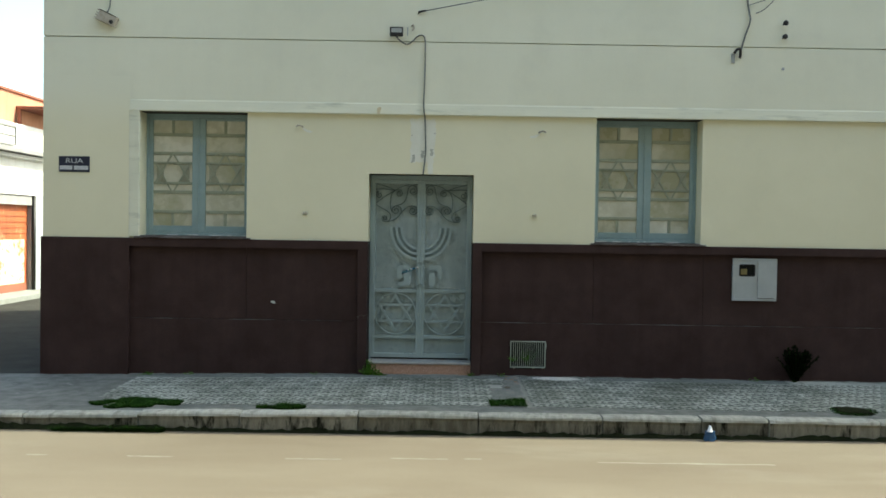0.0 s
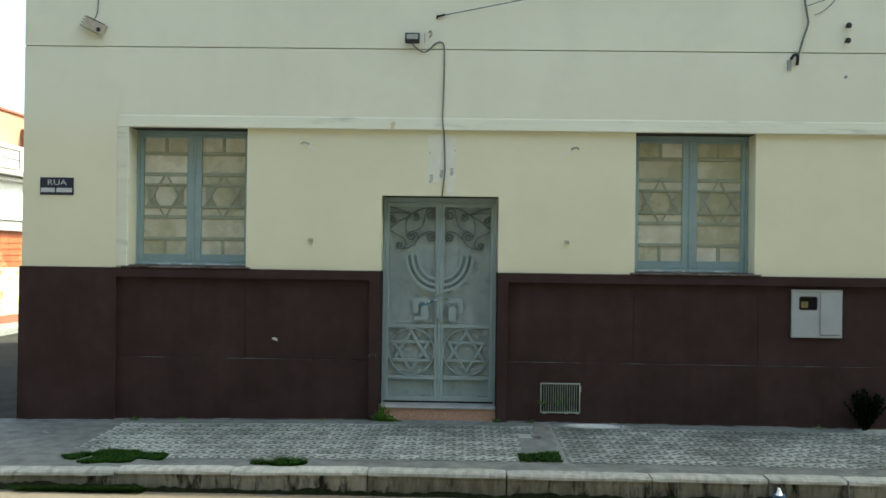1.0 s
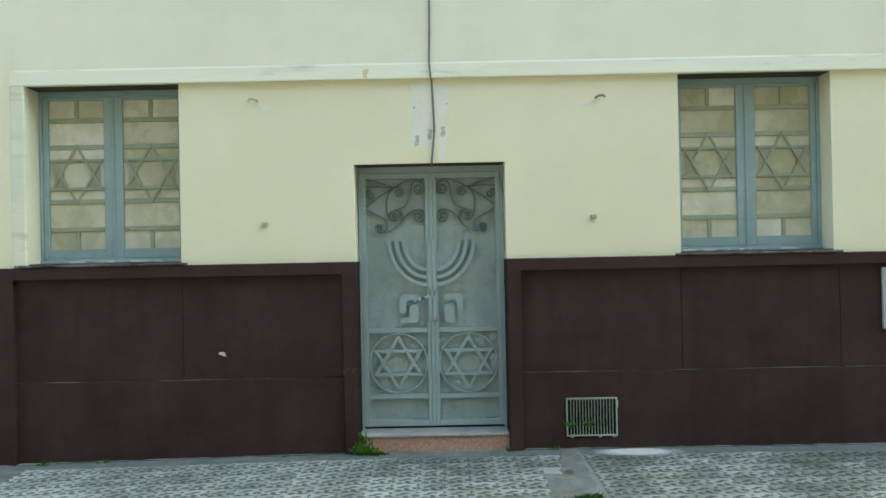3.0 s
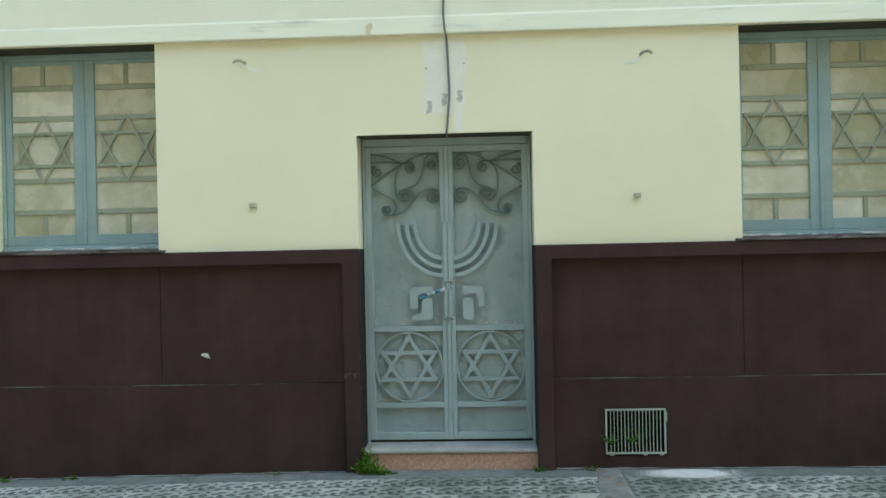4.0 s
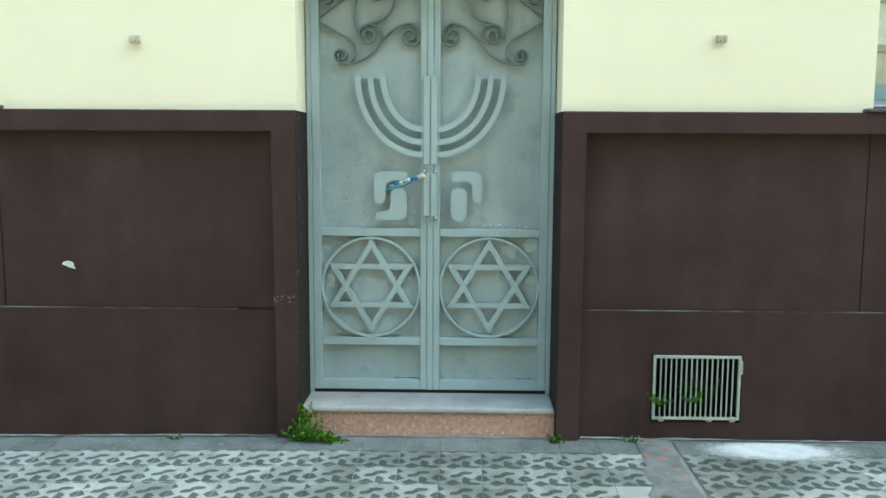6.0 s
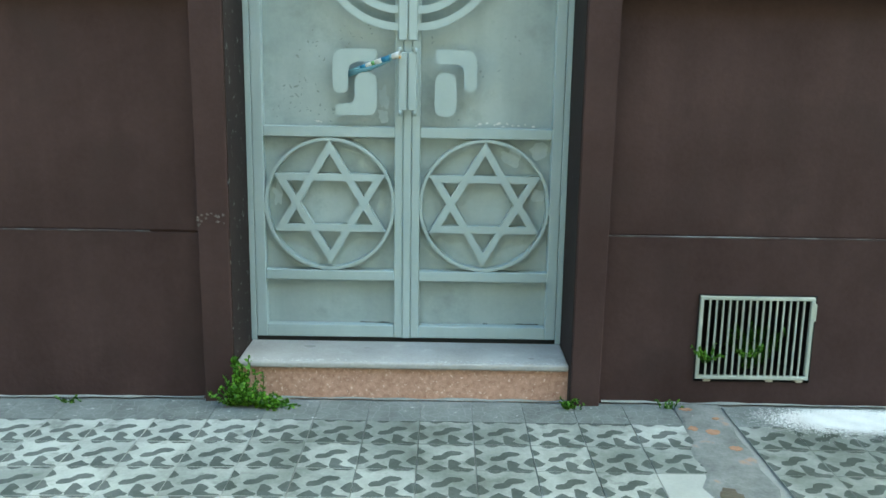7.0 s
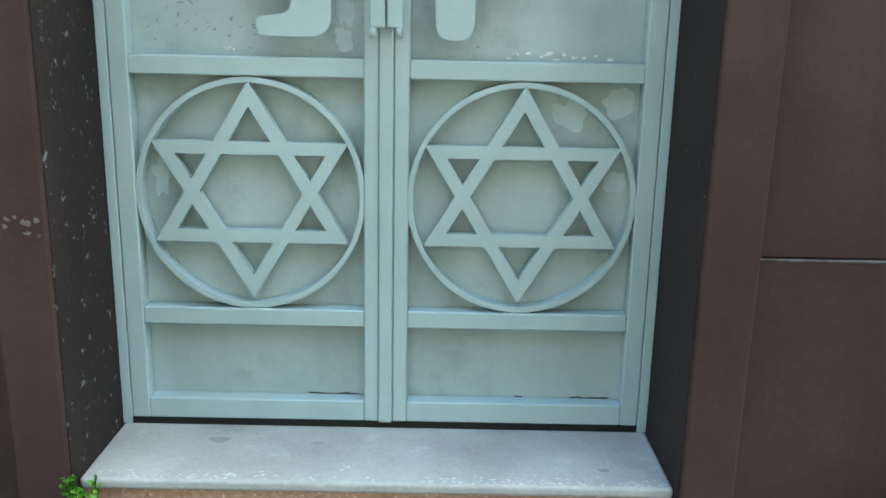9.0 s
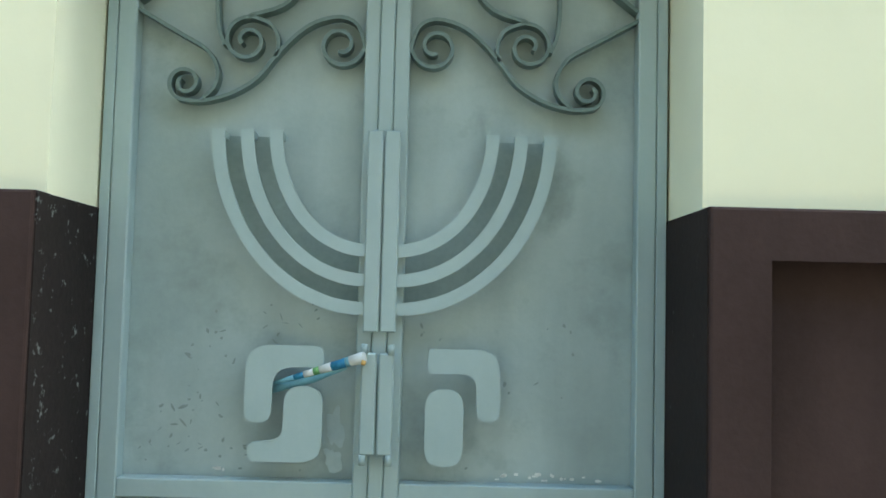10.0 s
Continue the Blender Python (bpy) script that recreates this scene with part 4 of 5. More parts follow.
grille()
meter_box()
street_sign()
floodlight()
wall_cable()
bell_box()
service_entry()
insulator(4.566, 4.537)
insulator(4.559, 4.366)
for hx, hz, hb in ((-1.535, 3.13, True), (1.51, 3.105, True), (-1.473, 2.047, False), (1.447, 2.058, False)):
    wall_hook(hx, hz, hb)
single("wall_plug", tube(new_bm(), [(4.56, -0.0305, 3.966), (4.56, -0.042, 3.966)], 0.018, 8), BOXEDGE, "small grey plug in the wall", "plug")
single("guy_wire", tube(new_bm(), smooth_path([(-0.03, -0.05, 4.612), (1.00, -0.12, 4.805), (2.4, -0.2, 5.08), (4.5, -0.35, 5.55)], 5), 0.006), CABLE, "thin wire stretched up along the wall", "wire")
anchor = thing("wire_anchor", (-0.03, -0.03, 4.61), "small black hook holding a wire", "hook")
part("eye", tube(new_bm(), [(-0.06, -0.0305, 4.606), (-0.045, -0.05, 4.61), (0.03, -0.058, 4.625)], 0.012, 6), BLACK, anchor)
part("stub", tube(new_bm(), [(-0.065, -0.0305, 4.585), (-0.06, -0.05, 4.62)], 0.008, 6), GRIME, anchor)

# repainted patch with the painted-over number
rng = random.Random(3)
patch = thing("number_patch", (0.0, 0, 2.6), "whitewashed patch with a worn painted number above the door", "paint patch")


def ragged(corners, step=0.035, amp=0.006):
    out = []
    for i, p in enumerate(corners):
        q = corners[(i + 1) % len(corners)]
        n = max(int(math.dist(p, q) / step), 1)
        out += [(p[0] + (q[0] - p[0]) * k / n + rng.uniform(-amp, amp), p[1] + (q[1] - p[1]) * k / n + rng.uniform(-amp, amp)) for k in range(n)]
    return out


part("whitewash", plate(new_bm(), ragged([(-0.155, 2.715), (0.075, 2.725), (0.075, 2.575), (0.135, 2.575), (0.16, 2.80), (0.175, 3.27), (-0.15, 3.28), (-0.14, 2.90)], 0.03, 0.013), -0.0018, -0.0004), REPAINT, patch)
for x, z in ((-0.105, 2.768), (0.008, 2.822), (0.125, 2.845)):
    part("number_bar", plate(new_bm(), ragged([(x - 0.020, z - 0.050), (x + 0.016, z - 0.045), (x + 0.022, z + 0.045), (x - 0.014, z + 0.045)], 0.02, 0.009), -0.003, -0.0018), WORNBAR, patch, "worn grey bar")
for x, z in ((-0.125, 3.06), (0.165, 3.09)):
    part("screw_hole", tube(new_bm(), [(x, -0.0035, z), (x, -0.0018, z)], 0.007, 7), FAINT, patch)
single("plaster_chip", plate(new_bm(), ragged([(-1.91, 0.90), (-1.89, 0.925), (-1.85, 0.915), (-1.835, 0.885), (-1.87, 0.893)], 0.015, 0.005), -0.001, 0.002), LIME, "white chip broken out of the maroon paint", "chip")
bm = new_bm()
for k in range(16):
    x, z, r = -0.735 + rng.uniform(-0.05, 0.055), 0.73 + rng.uniform(-0.04, 0.035), rng.uniform(0.0015, 0.006)
    plate(bm, ragged(rounded([(x - r, z - r, r), (x + r, z - r, r), (x + r, z + r, r), (x - r, z + r, r)], 2), 0.006, 0.003), -0.0610 - 0.0001 * k, -0.0601)
single("scrape_marks", bm, WORN, "pale scrape marks on the maroon pilaster", "scrape", kind="stuff")

# rolled newspaper pushed behind the letter and the handle
paper = thing("newspaper", (-0.13, 0.22, 1.32), "rolled blue and white newspaper stuck in the door ironwork", "newspaper")
A, B = Vector((-0.262, 0.262, 1.296)), Vector((-0.028, 0.196, 1.372))


def roll(name, s0, s1, mat, r0=None, drop=0.0):
    p, q = A.lerp(B, s0), A.lerp(B, s1)
    rad = lambda s: 0.004 + 0.0095 * s
    off = Vector((0, 0.002, -drop))
    part(name, tube(new_bm(), [p + off, q + off], [rad(s0), rad(s1)], 10), mat, paper)


for k, (s0, s1, m) in enumerate(((0.0, 0.30, PAPERTEAL), (0.30, 0.40, PAPERBLUE), (0.40, 0.50, PAPER), (0.50, 0.56, PAPERGREEN), (0.56, 0.68, PAPER), (0.68, 0.82, PAPERBLUE), (0.82, 0.86, PAPERTEAL), (0.86, 1.0, PAPER))):
    roll("roll", s0, s1 - 0.001, m)
part("loose_sheet", tube(new_bm(), [A + Vector((0, 0.004, -0.012)), A.lerp(B, 0.5) + Vector((0, 0.004, -0.016)), A.lerp(B, 0.82) + Vector((0, 0.004, -0.012))], [0.010, 0.009, 0.004], 8), PAPERTEAL, paper, "folded pale blue page")
part("end_spot", tube(new_bm(), [B + Vector((-0.006, -0.012, -0.011)), B + Vector((0.003, -0.012, -0.013))], 0.006, 8), PAPERORANGE, paper)

stain = thing("rust_stain", (-0.55, -0.05, 3.38), "faint brown rust stain on the plaster band", "stain")
part("run", plate(new_bm(), ragged([(-0.575, 3.325), (-0.53, 3.325), (-0.525, 3.40), (-0.57, 3.40)], 0.02, 0.006), -0.0535, -0.0521), STAIN, stain)
stub = thing("bracket_stub", (-0.13, -0.03, 4.40), "rusty stub of an old bracket on the wall", "bracket")
part("stub", tube(new_bm(), smooth_path([(-0.15, -0.0305, 4.43), (-0.13, -0.06, 4.44), (-0.12, -0.06, 4.40), (-0.145, -0.05, 4.37)], 3), 0.010, 6), RUSTBOX, stub)
part("strap", box(new_bm(), -0.205, -0.195, -0.036, -0.0305, 4.31, 4.42), BOXEDGE, stub)


# ---- street ----
bm = new_bm()
box(bm, -400, 400, -400, 400, -0.60, -0.26)
struct("ground", bm, EARTH, "dry earth ground reaching the horizon", "ground")
bm = new_bm()
edge = [(-60 + 1.5 * k, -5.6 + 0.5 * noise.noise(Vector((k * 0.37, 1.1, 4)))) for k in range(81)]
lo = [bm.verts.new((x, y, -0.200)) for x, y in edge]
hi = [bm.verts.new((x, -2.34, -0.200)) for x, y in edge]
for k in range(80):
    bm.faces.new((lo[k], lo[k + 1], hi[k + 1], hi[k]))
struct("side_road", box(new_bm(), -10.6, -6.36, -2.339, 80, -0.255, -0.190), TAR, "dark worn asphalt of the side street", "road")
struct("road", bm, ASPHALT, "sunlit asphalt road under pale dust", "road")
# unseen middle of the road, kept dark to cut bounce on the facade
struct("road_middle", box(new_bm(), -150, 150, -13.4, -2.34, -0.255, -0.204), TAR, "unseen middle of the road, dark to cut bounce light", "road")
bm = new_bm()
rng = random.Random(21)
for x0, x1, y in ((-3.42, -3.24, -3.33), (-2.52, -2.12, -3.33), (-0.16, 0.36, -3.28), (0.50, 0.66, -3.26), (1.7, 3.3, -3.31), (-1.1, -0.6, -3.34)):
    n = 12
    top = [(x0 + (x1 - x0) * k / n, y + rng.uniform(0.006, 0.026)) for k in range(n + 1)]
    low = [(x, y - rng.uniform(0.006, 0.026)) for x, _ in top[::-1]]
    bm.faces.new([bm.verts.new((x, yy, -0.1985)) for x, yy in top + low])
struct("road_marking", bm, LINE, "worn remains of a white road line", "road marking")
bm = new_bm()
box(bm, -12.0, -10.6, 2.0, 80, -0.25, -0.06, 0.01)
struct("pavement_far", bm, BED, "pale dusty pavement of the side street", "pavement")

# unseen walls across the road, behind the walk, added to block low sky light
bm = new_bm()
box(bm, -60, 60, -14.0, -13.4, -0.25, 15.0)
# unseen end walls, added to cut light from along the street
for x in (-40.0, 34.0):
    box(bm, x, x + 0.5, -13.398, 0.0, -0.25, 11.0)
box(bm, XR + 0.002, 33.998, 0.0, 0.6, -0.25, 7.2)
struct("wall_opposite", bm, SKYBLOCK, "plain unseen walls added to cut low sky light", "wall")


def side_house():
    g = thing("street_house", (-11.4, 14, 0), "white and orange two-storey shop house along the side street", "house")
    X = -11.4
    bm = new_bm()
    box(bm, X - 6, X, 6.0, 9.6, -0.2, 2.62)
    box(bm, X - 6, X, 13.62, 26.0, -0.2, 2.62)
    part("ground_floor_wall", bm, GREYWALL, g, "dark grey ground floor wall")
    part("upper_wall", box(new_bm(), X - 6, X + 0.06, 6.0, 26.0, 2.62, 4.55), WHITEWALL, g, "bright white upper wall")
    part("parapet", box(new_bm(), X - 6, X - 0.25, 6.0, 26.0, 4.55, 5.45), ORANGE, g, "orange rendered parapet")
    part("coping", box(new_bm(), X - 6, X - 0.20, 6.0, 26.0, 5.45, 5.52, 0.01), RED, g)
    part("cornice", box(new_bm(), X + 0.06, X + 0.40, 6.0, 26.0, 3.72, 3.84, 0.01), GREYWALL, g, "grey concrete ledge")
    part("cornice", box(new_bm(), X + 0.06, X + 0.22, 6.0, 26.0, 3.60, 3.70, 0.01), WHITEWALL, g)
    part("string_line", box(new_bm(), X + 0.06, X + 0.075, 6.0, 26.0, 3.08, 3.10), BOXGREY, g)
    part("lintel", box(new_bm(), X - 0.2, X + 0.02, 9.6, 13.62, 2.34, 2.62), GREYWALL, g, "dark concrete lintel")
    part("column", box(new_bm(), X, X + 0.08, 13.75, 14.6, -0.2, 2.62, 0.01), BOXGREY, g, "grey column")
    part("downpipe", tube(new_bm(), [(X + 0.05, 13.68, -0.1), (X + 0.05, 13.68, 2.6)], 0.05, 8), BLACK, g, "black pipe")
    dr = part("roller_door", box(new_bm(), X - 0.16, X - 0.12, 9.6, 13.62, -0.1, 2.34), REDDOOR, g, "orange roller door with white spray paint")
    for k in range(5):
        part("door_rib", box(new_bm(), X - 0.12, X - 0.10, 9.6, 13.62, 1.55 + 0.16 * k, 1.58 + 0.16 * k), REDDOOR, dr)
    part("spray_paint", box(new_bm(), X - 0.12, X - 0.116, 9.8, 13.45, 0.16, 1.38), GRAFFITI, dr, "white smeared spray paint")
    part("door_foot", box(new_bm(), X - 0.12, X - 0.105, 9.6, 13.62, -0.1, 0.14), RED, dr)
    win = part("window", box(new_bm(), X + 0.06, X + 0.10, 11.0, 12.45, 3.95, 4.45), WHITEWALL, g)
    fr = new_bm()
    for a, b, c, d in ((11.0, 12.5, 4.42, 4.47), (11.0, 12.5, 3.93, 3.97), (12.45, 12.5, 3.97, 4.42), (11.0, 12.45, 4.18, 4.20)):
        box(fr, X + 0.10, X + 0.13, a, b, c, d)
    part("window_frame", fr, GREYWALL, win, "dark window frame")
    bm = new_bm()
    box(bm, X - 0.25, X + 0.6, 13.2, 17.5, 5.02, 5.10, 0.01)
    part("canopy", bm, RED, g, "brown roof overhang")
    part("canopy_post", box(new_bm(), X - 0.2, X - 0.12, 13.2, 13.28, 4.55, 5.02), RED, g)


side_house()


# ---- plants ----
def blades(name, inside, box_xy, count, height, label, seed, base=0.0):
    """Tufts of grass over the part of a rectangle where inside(x, y) holds."""
    r = random.Random(seed)
    verts, faces = [], []
    x0, x1, y0, y1 = box_xy
    while count:
        x, y = r.uniform(x0, x1), r.uniform(y0, y1)
        if not inside(x, y):
            continue
        count -= 1
        z = ground_z(x, y) + base - 0.004
        a, h, w = r.uniform(0, 6.28), height * r.uniform(0.4, 1.1), r.uniform(0.003, 0.006)
        dx, dy = math.cos(a), math.sin(a)
        bend = h * r.uniform(0.3, 1.1)
        i = len(verts)
        for s, ww in ((0, 1), (0.5, 0.8), (1, 0.05)):
            px, py, pz = x + dx * bend * s * s, y + dy * bend * s * s, z + h * s * (1 - 0.25 * s)
            verts += [(px - dy * w * ww, py + dx * w * ww, pz), (px + dy * w * ww, py - dx * w * ww, pz)]
        faces += [(i, i + 1, i + 3, i + 2), (i + 2, i + 3, i + 5, i + 4)]
    me = bpy.data.meshes.new(name)
    me.from_pydata(verts, [], faces)
    me.materials.append(GRASS)
    return tagged(new(name, me), label, "grass", kind="stuff")


def soil(name, x0, x1, y0, y1, label, h=0.012, seed=1):
    r = random.Random(seed)
    bm = new_bm()
    n = 22
    cx, cy = (x0 + x1) / 2, (y0 + y1) / 2
    rim = []
    mid = []
    for k in range(n):
        a = 2 * math.pi * k / n
        rr = 0.7 + 0.4 * r.random()
        ex = (abs(math.cos(a)) ** 0.5) * (1 if math.cos(a) > 0 else -1)
        ey = (abs(math.sin(a)) ** 0.5) * (1 if math.sin(a) > 0 else -1)
        x, y = cx + (x1 - x0) / 2 * ex * rr, cy + (y1 - y0) / 2 * ey * rr
        rim.append(bm.verts.new((x, y, ground_z(x, y) - 0.01)))
        mid.append(bm.verts.new((cx + (x - cx) * 0.7, cy + (y - cy) * 0.7, ground_z(x, y) + h)))
    c = bm.verts.new((cx, cy, ground_z(cx, cy) + h * 1.3))
    for k in range(n):
        bm.faces.new((rim[k], rim[(k + 1) % n], mid[(k + 1) % n], mid[k]))
        bm.faces.new((mid[k], mid[(k + 1) % n], c))
    return single(name, bm, SILT, label, "soil", kind="stuff")


def oval(cx, cy, rx, ry, seed=0):
    return lambda x, y: ((x - cx) / rx) ** 2 + ((y - cy) / ry) ** 2 < 0.75 + 0.95 * noise.noise(Vector((x * 4.5, y * 6, seed)))


soil("soil_patch", -3.42, -2.60, -2.02, -1.50, "mossy soil where pavement tiles are missing", 0.002, 2)
blades("grass_patch", oval(-3.0, -1.78, 0.47, 0.30, 1), (-3.6, -2.4, -2.12, -1.40), 9000, 0.05, "dark green grass growing through the broken pavement", 11)
soil("soil_patch", -1.56, -1.18, -2.06, -1.90, "mossy soil strip beside the kerb", 0.01, 4)
blades("grass_patch", oval(-1.37, -1.99, 0.25, 0.13, 2), (-1.7, -1.0, -2.13, -1.82), 1700, 0.06, "small tuft of grass beside the kerb", 12)
soil("soil_patch", 0.84, 1.19, -1.83, -1.62, "mossy soil in the broken pavement strip", 0.01, 5)
blades("grass_patch", lambda x, y: 0.82 < x < 1.21 and -1.84 < y < -1.50 - 0.06 * math.sin(9 * x), (0.8, 1.25, -1.86, -1.45), 2400, 0.055, "grass filling the end of the broken strip", 13)
soil("soil_patch", 4.5, 4.95, -2.0, -1.55, "dark heap of soil on the pavement", 0.028, 6)
blades("grass_patch", oval(4.72, -1.78, 0.25, 0.22, 3), (4.4, 5.1, -2.05, -1.5), 1500, 0.045, "sparse dark weeds on a soil heap", 14)
blades("gutter_grass", lambda x, y: noise.noise(Vector((x * 1.4, 0.3, 7))) > -0.15, (-5.4, -2.5, -2.42, -2.35), 7500, 0.13, "weeds growing in the gutter along the kerb", 15, -0.185)
blades("gutter_grass", lambda x, y: noise.noise(Vector((x * 1.1, 0.3, 2))) > 0.02, (-2.5, 6.5, -2.39, -2.35), 2200, 0.035, "thin weeds and moss along the gutter", 16, -0.185)
# dark ragged strip over the foot of the kerb, higher at the left
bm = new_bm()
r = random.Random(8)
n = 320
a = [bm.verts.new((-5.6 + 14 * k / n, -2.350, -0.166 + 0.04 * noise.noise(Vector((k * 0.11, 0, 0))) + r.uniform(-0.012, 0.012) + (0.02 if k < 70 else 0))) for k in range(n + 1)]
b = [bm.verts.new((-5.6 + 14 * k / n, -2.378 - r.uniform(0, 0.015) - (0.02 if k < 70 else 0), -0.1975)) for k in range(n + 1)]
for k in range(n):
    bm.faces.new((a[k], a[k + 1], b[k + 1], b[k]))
single("gutter_silt", bm, SILT, "dark mossy strip at the foot of the kerb", "silt", kind="stuff")


def weed(name, root, stems, length, label, seed, spread=1.0, leaf=0.011, lean=(0, -0.4), up=1.0, leaf_material=None, front=-0.066):
    """A small weed: thin stems set with pairs of small leaves."""
    r = random.Random(seed)
    g = thing(name, root, label, "weed")
    sb, lb = new_bm(), new_bm()
    for k in range(stems):
        a = r.uniform(math.pi, 2 * math.pi) if r.random() < 0.75 else r.uniform(0, math.pi)
        d = Vector((math.cos(a) * spread + lean[0], math.sin(a) * 0.35 * spread + lean[1] * 0.3, up * r.uniform(0.35, 1.3))).normalized()
        L = length * r.uniform(0.45, 1.05)
        p = Vector(root) + Vector((r.uniform(-0.05, 0.05) * spread, r.uniform(-0.02, 0.0), 0))
        pts = []
        for j in range(7):
            s = j / 6
            pts.append(p + d * L * s + Vector((0, 0, -0.35 * L * s * s * (1 - d.z))) + Vector((r.uniform(-1, 1), r.uniform(-1, 0.2), r.uniform(-1, 1))) * 0.006 * s)
        for q in pts:
            q.y = min(q.y, front)
            q.z = max(q.z, ground_z(q.x, q.y) + 0.005)
        tube(sb, pts, 0.0018, 4)
        for j in range(int(L / 0.0045)):
            s = r.uniform(0.12, 1.0)
            i = min(int(s * 6), 5)
            q = pts[i].lerp(pts[i + 1], s * 6 - i)
            u = Vector((r.uniform(-1, 1), r.uniform(-1, 0.4), r.uniform(-0.3, 1))).normalized()
            v = u.cross(Vector((r.uniform(-1, 1), r.uniform(-1, 1), r.uniform(-1, 1)))).normalized()
            w = leaf * r.uniform(0.6, 1.3)
            vs = [lb.verts.new(q + t) for t in (Vector(), u * w * 0.5 + v * w * 0.42, u * w * 1.1, u * w * 0.5 - v * w * 0.42)]
            lb.faces.new(vs)
    part("stem", sb, GRASS, g)
    part("leaves", lb, leaf_material or LEAF, g)


weed("weed", (-0.640, -0.085, 0.0), 52, 0.135, "bright green small-leaved weed beside the door step", 31, 0.85, 0.0125, (0.15, -0.5))
weed("weed", (-0.56, -0.085, 0.0), 24, 0.17, "bright green weed creeping along the door step", 32, 1.0, 0.016, (0.9, -0.4), 0.5)
weed("weed", (-0.635, -0.08, 0.0), 14, 0.21, "tall weed stem before the door step", 36, 0.25, 0.016, (0.05, -0.1), 1.6)
weed("weed", (0.672, -0.075, 0.0), 12, 0.085, "small weed at the foot of the pilaster", 33, 0.6, 0.011)
weed("weed", (1.06, -0.05, 0.0), 8, 0.06, "tiny weed at the foot of the wall", 34, 0.6, 0.010)
weed("weed", (-1.30, -0.06, ground_z(-1.30, 0)), 8, 0.06, "tiny weed at the foot of the wall", 35, 0.8, 0.010)
weed("weed", (-3.45, -0.07, ground_z(-3.45, 0)), 14, 0.08, "low weed at the foot of the wall", 37, 1.2, 0.012)
weed("weed", (-2.9, -0.06, ground_z(-2.9, 0)), 10, 0.08, "low weed at the foot of the wall", 38, 1.0, 0.012)
weed("weed", (4.30, -0.06, -0.01), 10, 0.10, "low weed at the foot of the wall", 40, 1.2, 0.012)
weed("weed", (1.195, -0.052, 0.20), 9, 0.09, "green weed growing out of the vent", 41, 0.5, 0.012)
weed("weed", (1.40, 0.06, 0.14), 26, 0.22, "dark green weed inside the vent shaft", 43, 0.7, 0.018, (0, 0), 1.2, GRASS, 0.20)
weed("weed", (1.36, -0.05, 0.22), 9, 0.07, "green weed growing through the grille bars", 42, 0.8, 0.012)
weed("dark_weed", (4.78, -0.09, -0.01), 90, 0.46, "dark bushy weed against the maroon wall", 39, 0.45, 0.022, (0, -0.2), 1.5, DARKLEAF)

# lime powder spilled at the foot of the wall
bm = new_bm()
r = random.Random(77)
for k in range(36000):
    a, d = r.uniform(0, 6.28), abs(r.gauss(0, 0.75))
    x, y = 1.72 + 0.30 * d * math.cos(a) + 0.05, -0.16 + 0.12 * d * math.sin(a)
    if y > -0.05:
        continue
    s = r.uniform(0.0008, 0.0055) * max(1.35 - d * 0.75, 0.16)
    z = ground_z(x, y) + 0.0105 + r.uniform(0, 0.002)
    bm.faces.new([bm.verts.new((x + s * 1.6 * math.cos(t) * r.uniform(0.6, 1.2), y + s * math.sin(t) * r.uniform(0.6, 1.2), z)) for t in [2 * math.pi * j / 5 for j in range(5)]])
single("lime_spill", bm, LIME, "white powder spilled on the pavement by the wall", "powder", kind="stuff")

# cement fillet along the foot of the wall
bm = new_bm()
n = 60
r = random.Random(6)
for x0, x1, y in ((-4.8, -3.72, -0.062), (-3.70, -0.80, -0.006), (-0.66, 0.66, -0.010), (0.80, 12.0, -0.006)):
    k0 = int((x1 - x0) / 0.06)
    rows = []
    for k in range(k0 + 1):
        x = x0 + (x1 - x0) * k / k0
        z = ground_z(x, y)
        rows.append([bm.verts.new((x, y, z + 0.013 + r.uniform(-0.004, 0.004))), bm.verts.new((x, y - 0.010 - r.uniform(0, 0.010), z + 0.0105))])
    for p, q in zip(rows, rows[1:]):
        bm.faces.new((p[0], q[0], q[1], p[1]))
struct("baseboard", bm, BED, "pale crumbling mortar line along the foot of the wall", "trim")

# crushed snack bag in the gutter
bag = thing("snack_bag", (2.98, -2.44, -0.2), "crumpled blue and white foil bag in the gutter", "litter")
r = random.Random(14)
for nm, mt, z0, z1, w0, w1 in (("bag", BAGBLUE, -0.198, -0.105, 0.060, 0.055), ("bag_top", BAGWHITE, -0.105, -0.055, 0.030, 0.008)):
    bm = new_bm()
    rings = []
    for j in range(5):
        s = j / 4
        w = w0 + (w1 - w0) * s
        rings.append([bm.verts.new((2.98 + 0.012 * s + w * math.cos(t) * r.uniform(0.8, 1.15), -2.445 + 0.025 * math.sin(t) * r.uniform(0.7, 1.4) + 0.03 * s, z0 + (z1 - z0) * s + r.uniform(-0.004, 0.004) * (0 < j < 4))) for t in [2 * math.pi * k / 10 for k in range(10)]])
    for p, q in zip(rings, rings[1:]):
        for k in range(10):
            bm.faces.new((p[k], p[(k + 1) % 10], q[(k + 1) % 10], q[k]))
    bm.faces.new(rings[0]), bm.faces.new(rings[-1])
    part(nm, bm, mt, bag)

# ---- pavement, kerb and tiles ----
PX0, PX1 = -6.20, 11.0


def sheet(bm, xs, ys, dz, bottom=None):
    grid = [[bm.verts.new((x, y, ground_z(x, y) + dz)) for y in ys] for x in xs]
    for p, q in zip(grid, grid[1:]):
        for k in range(len(ys) - 1):
            bm.faces.new((p[k], q[k], q[k + 1], p[k + 1]))
    return bm


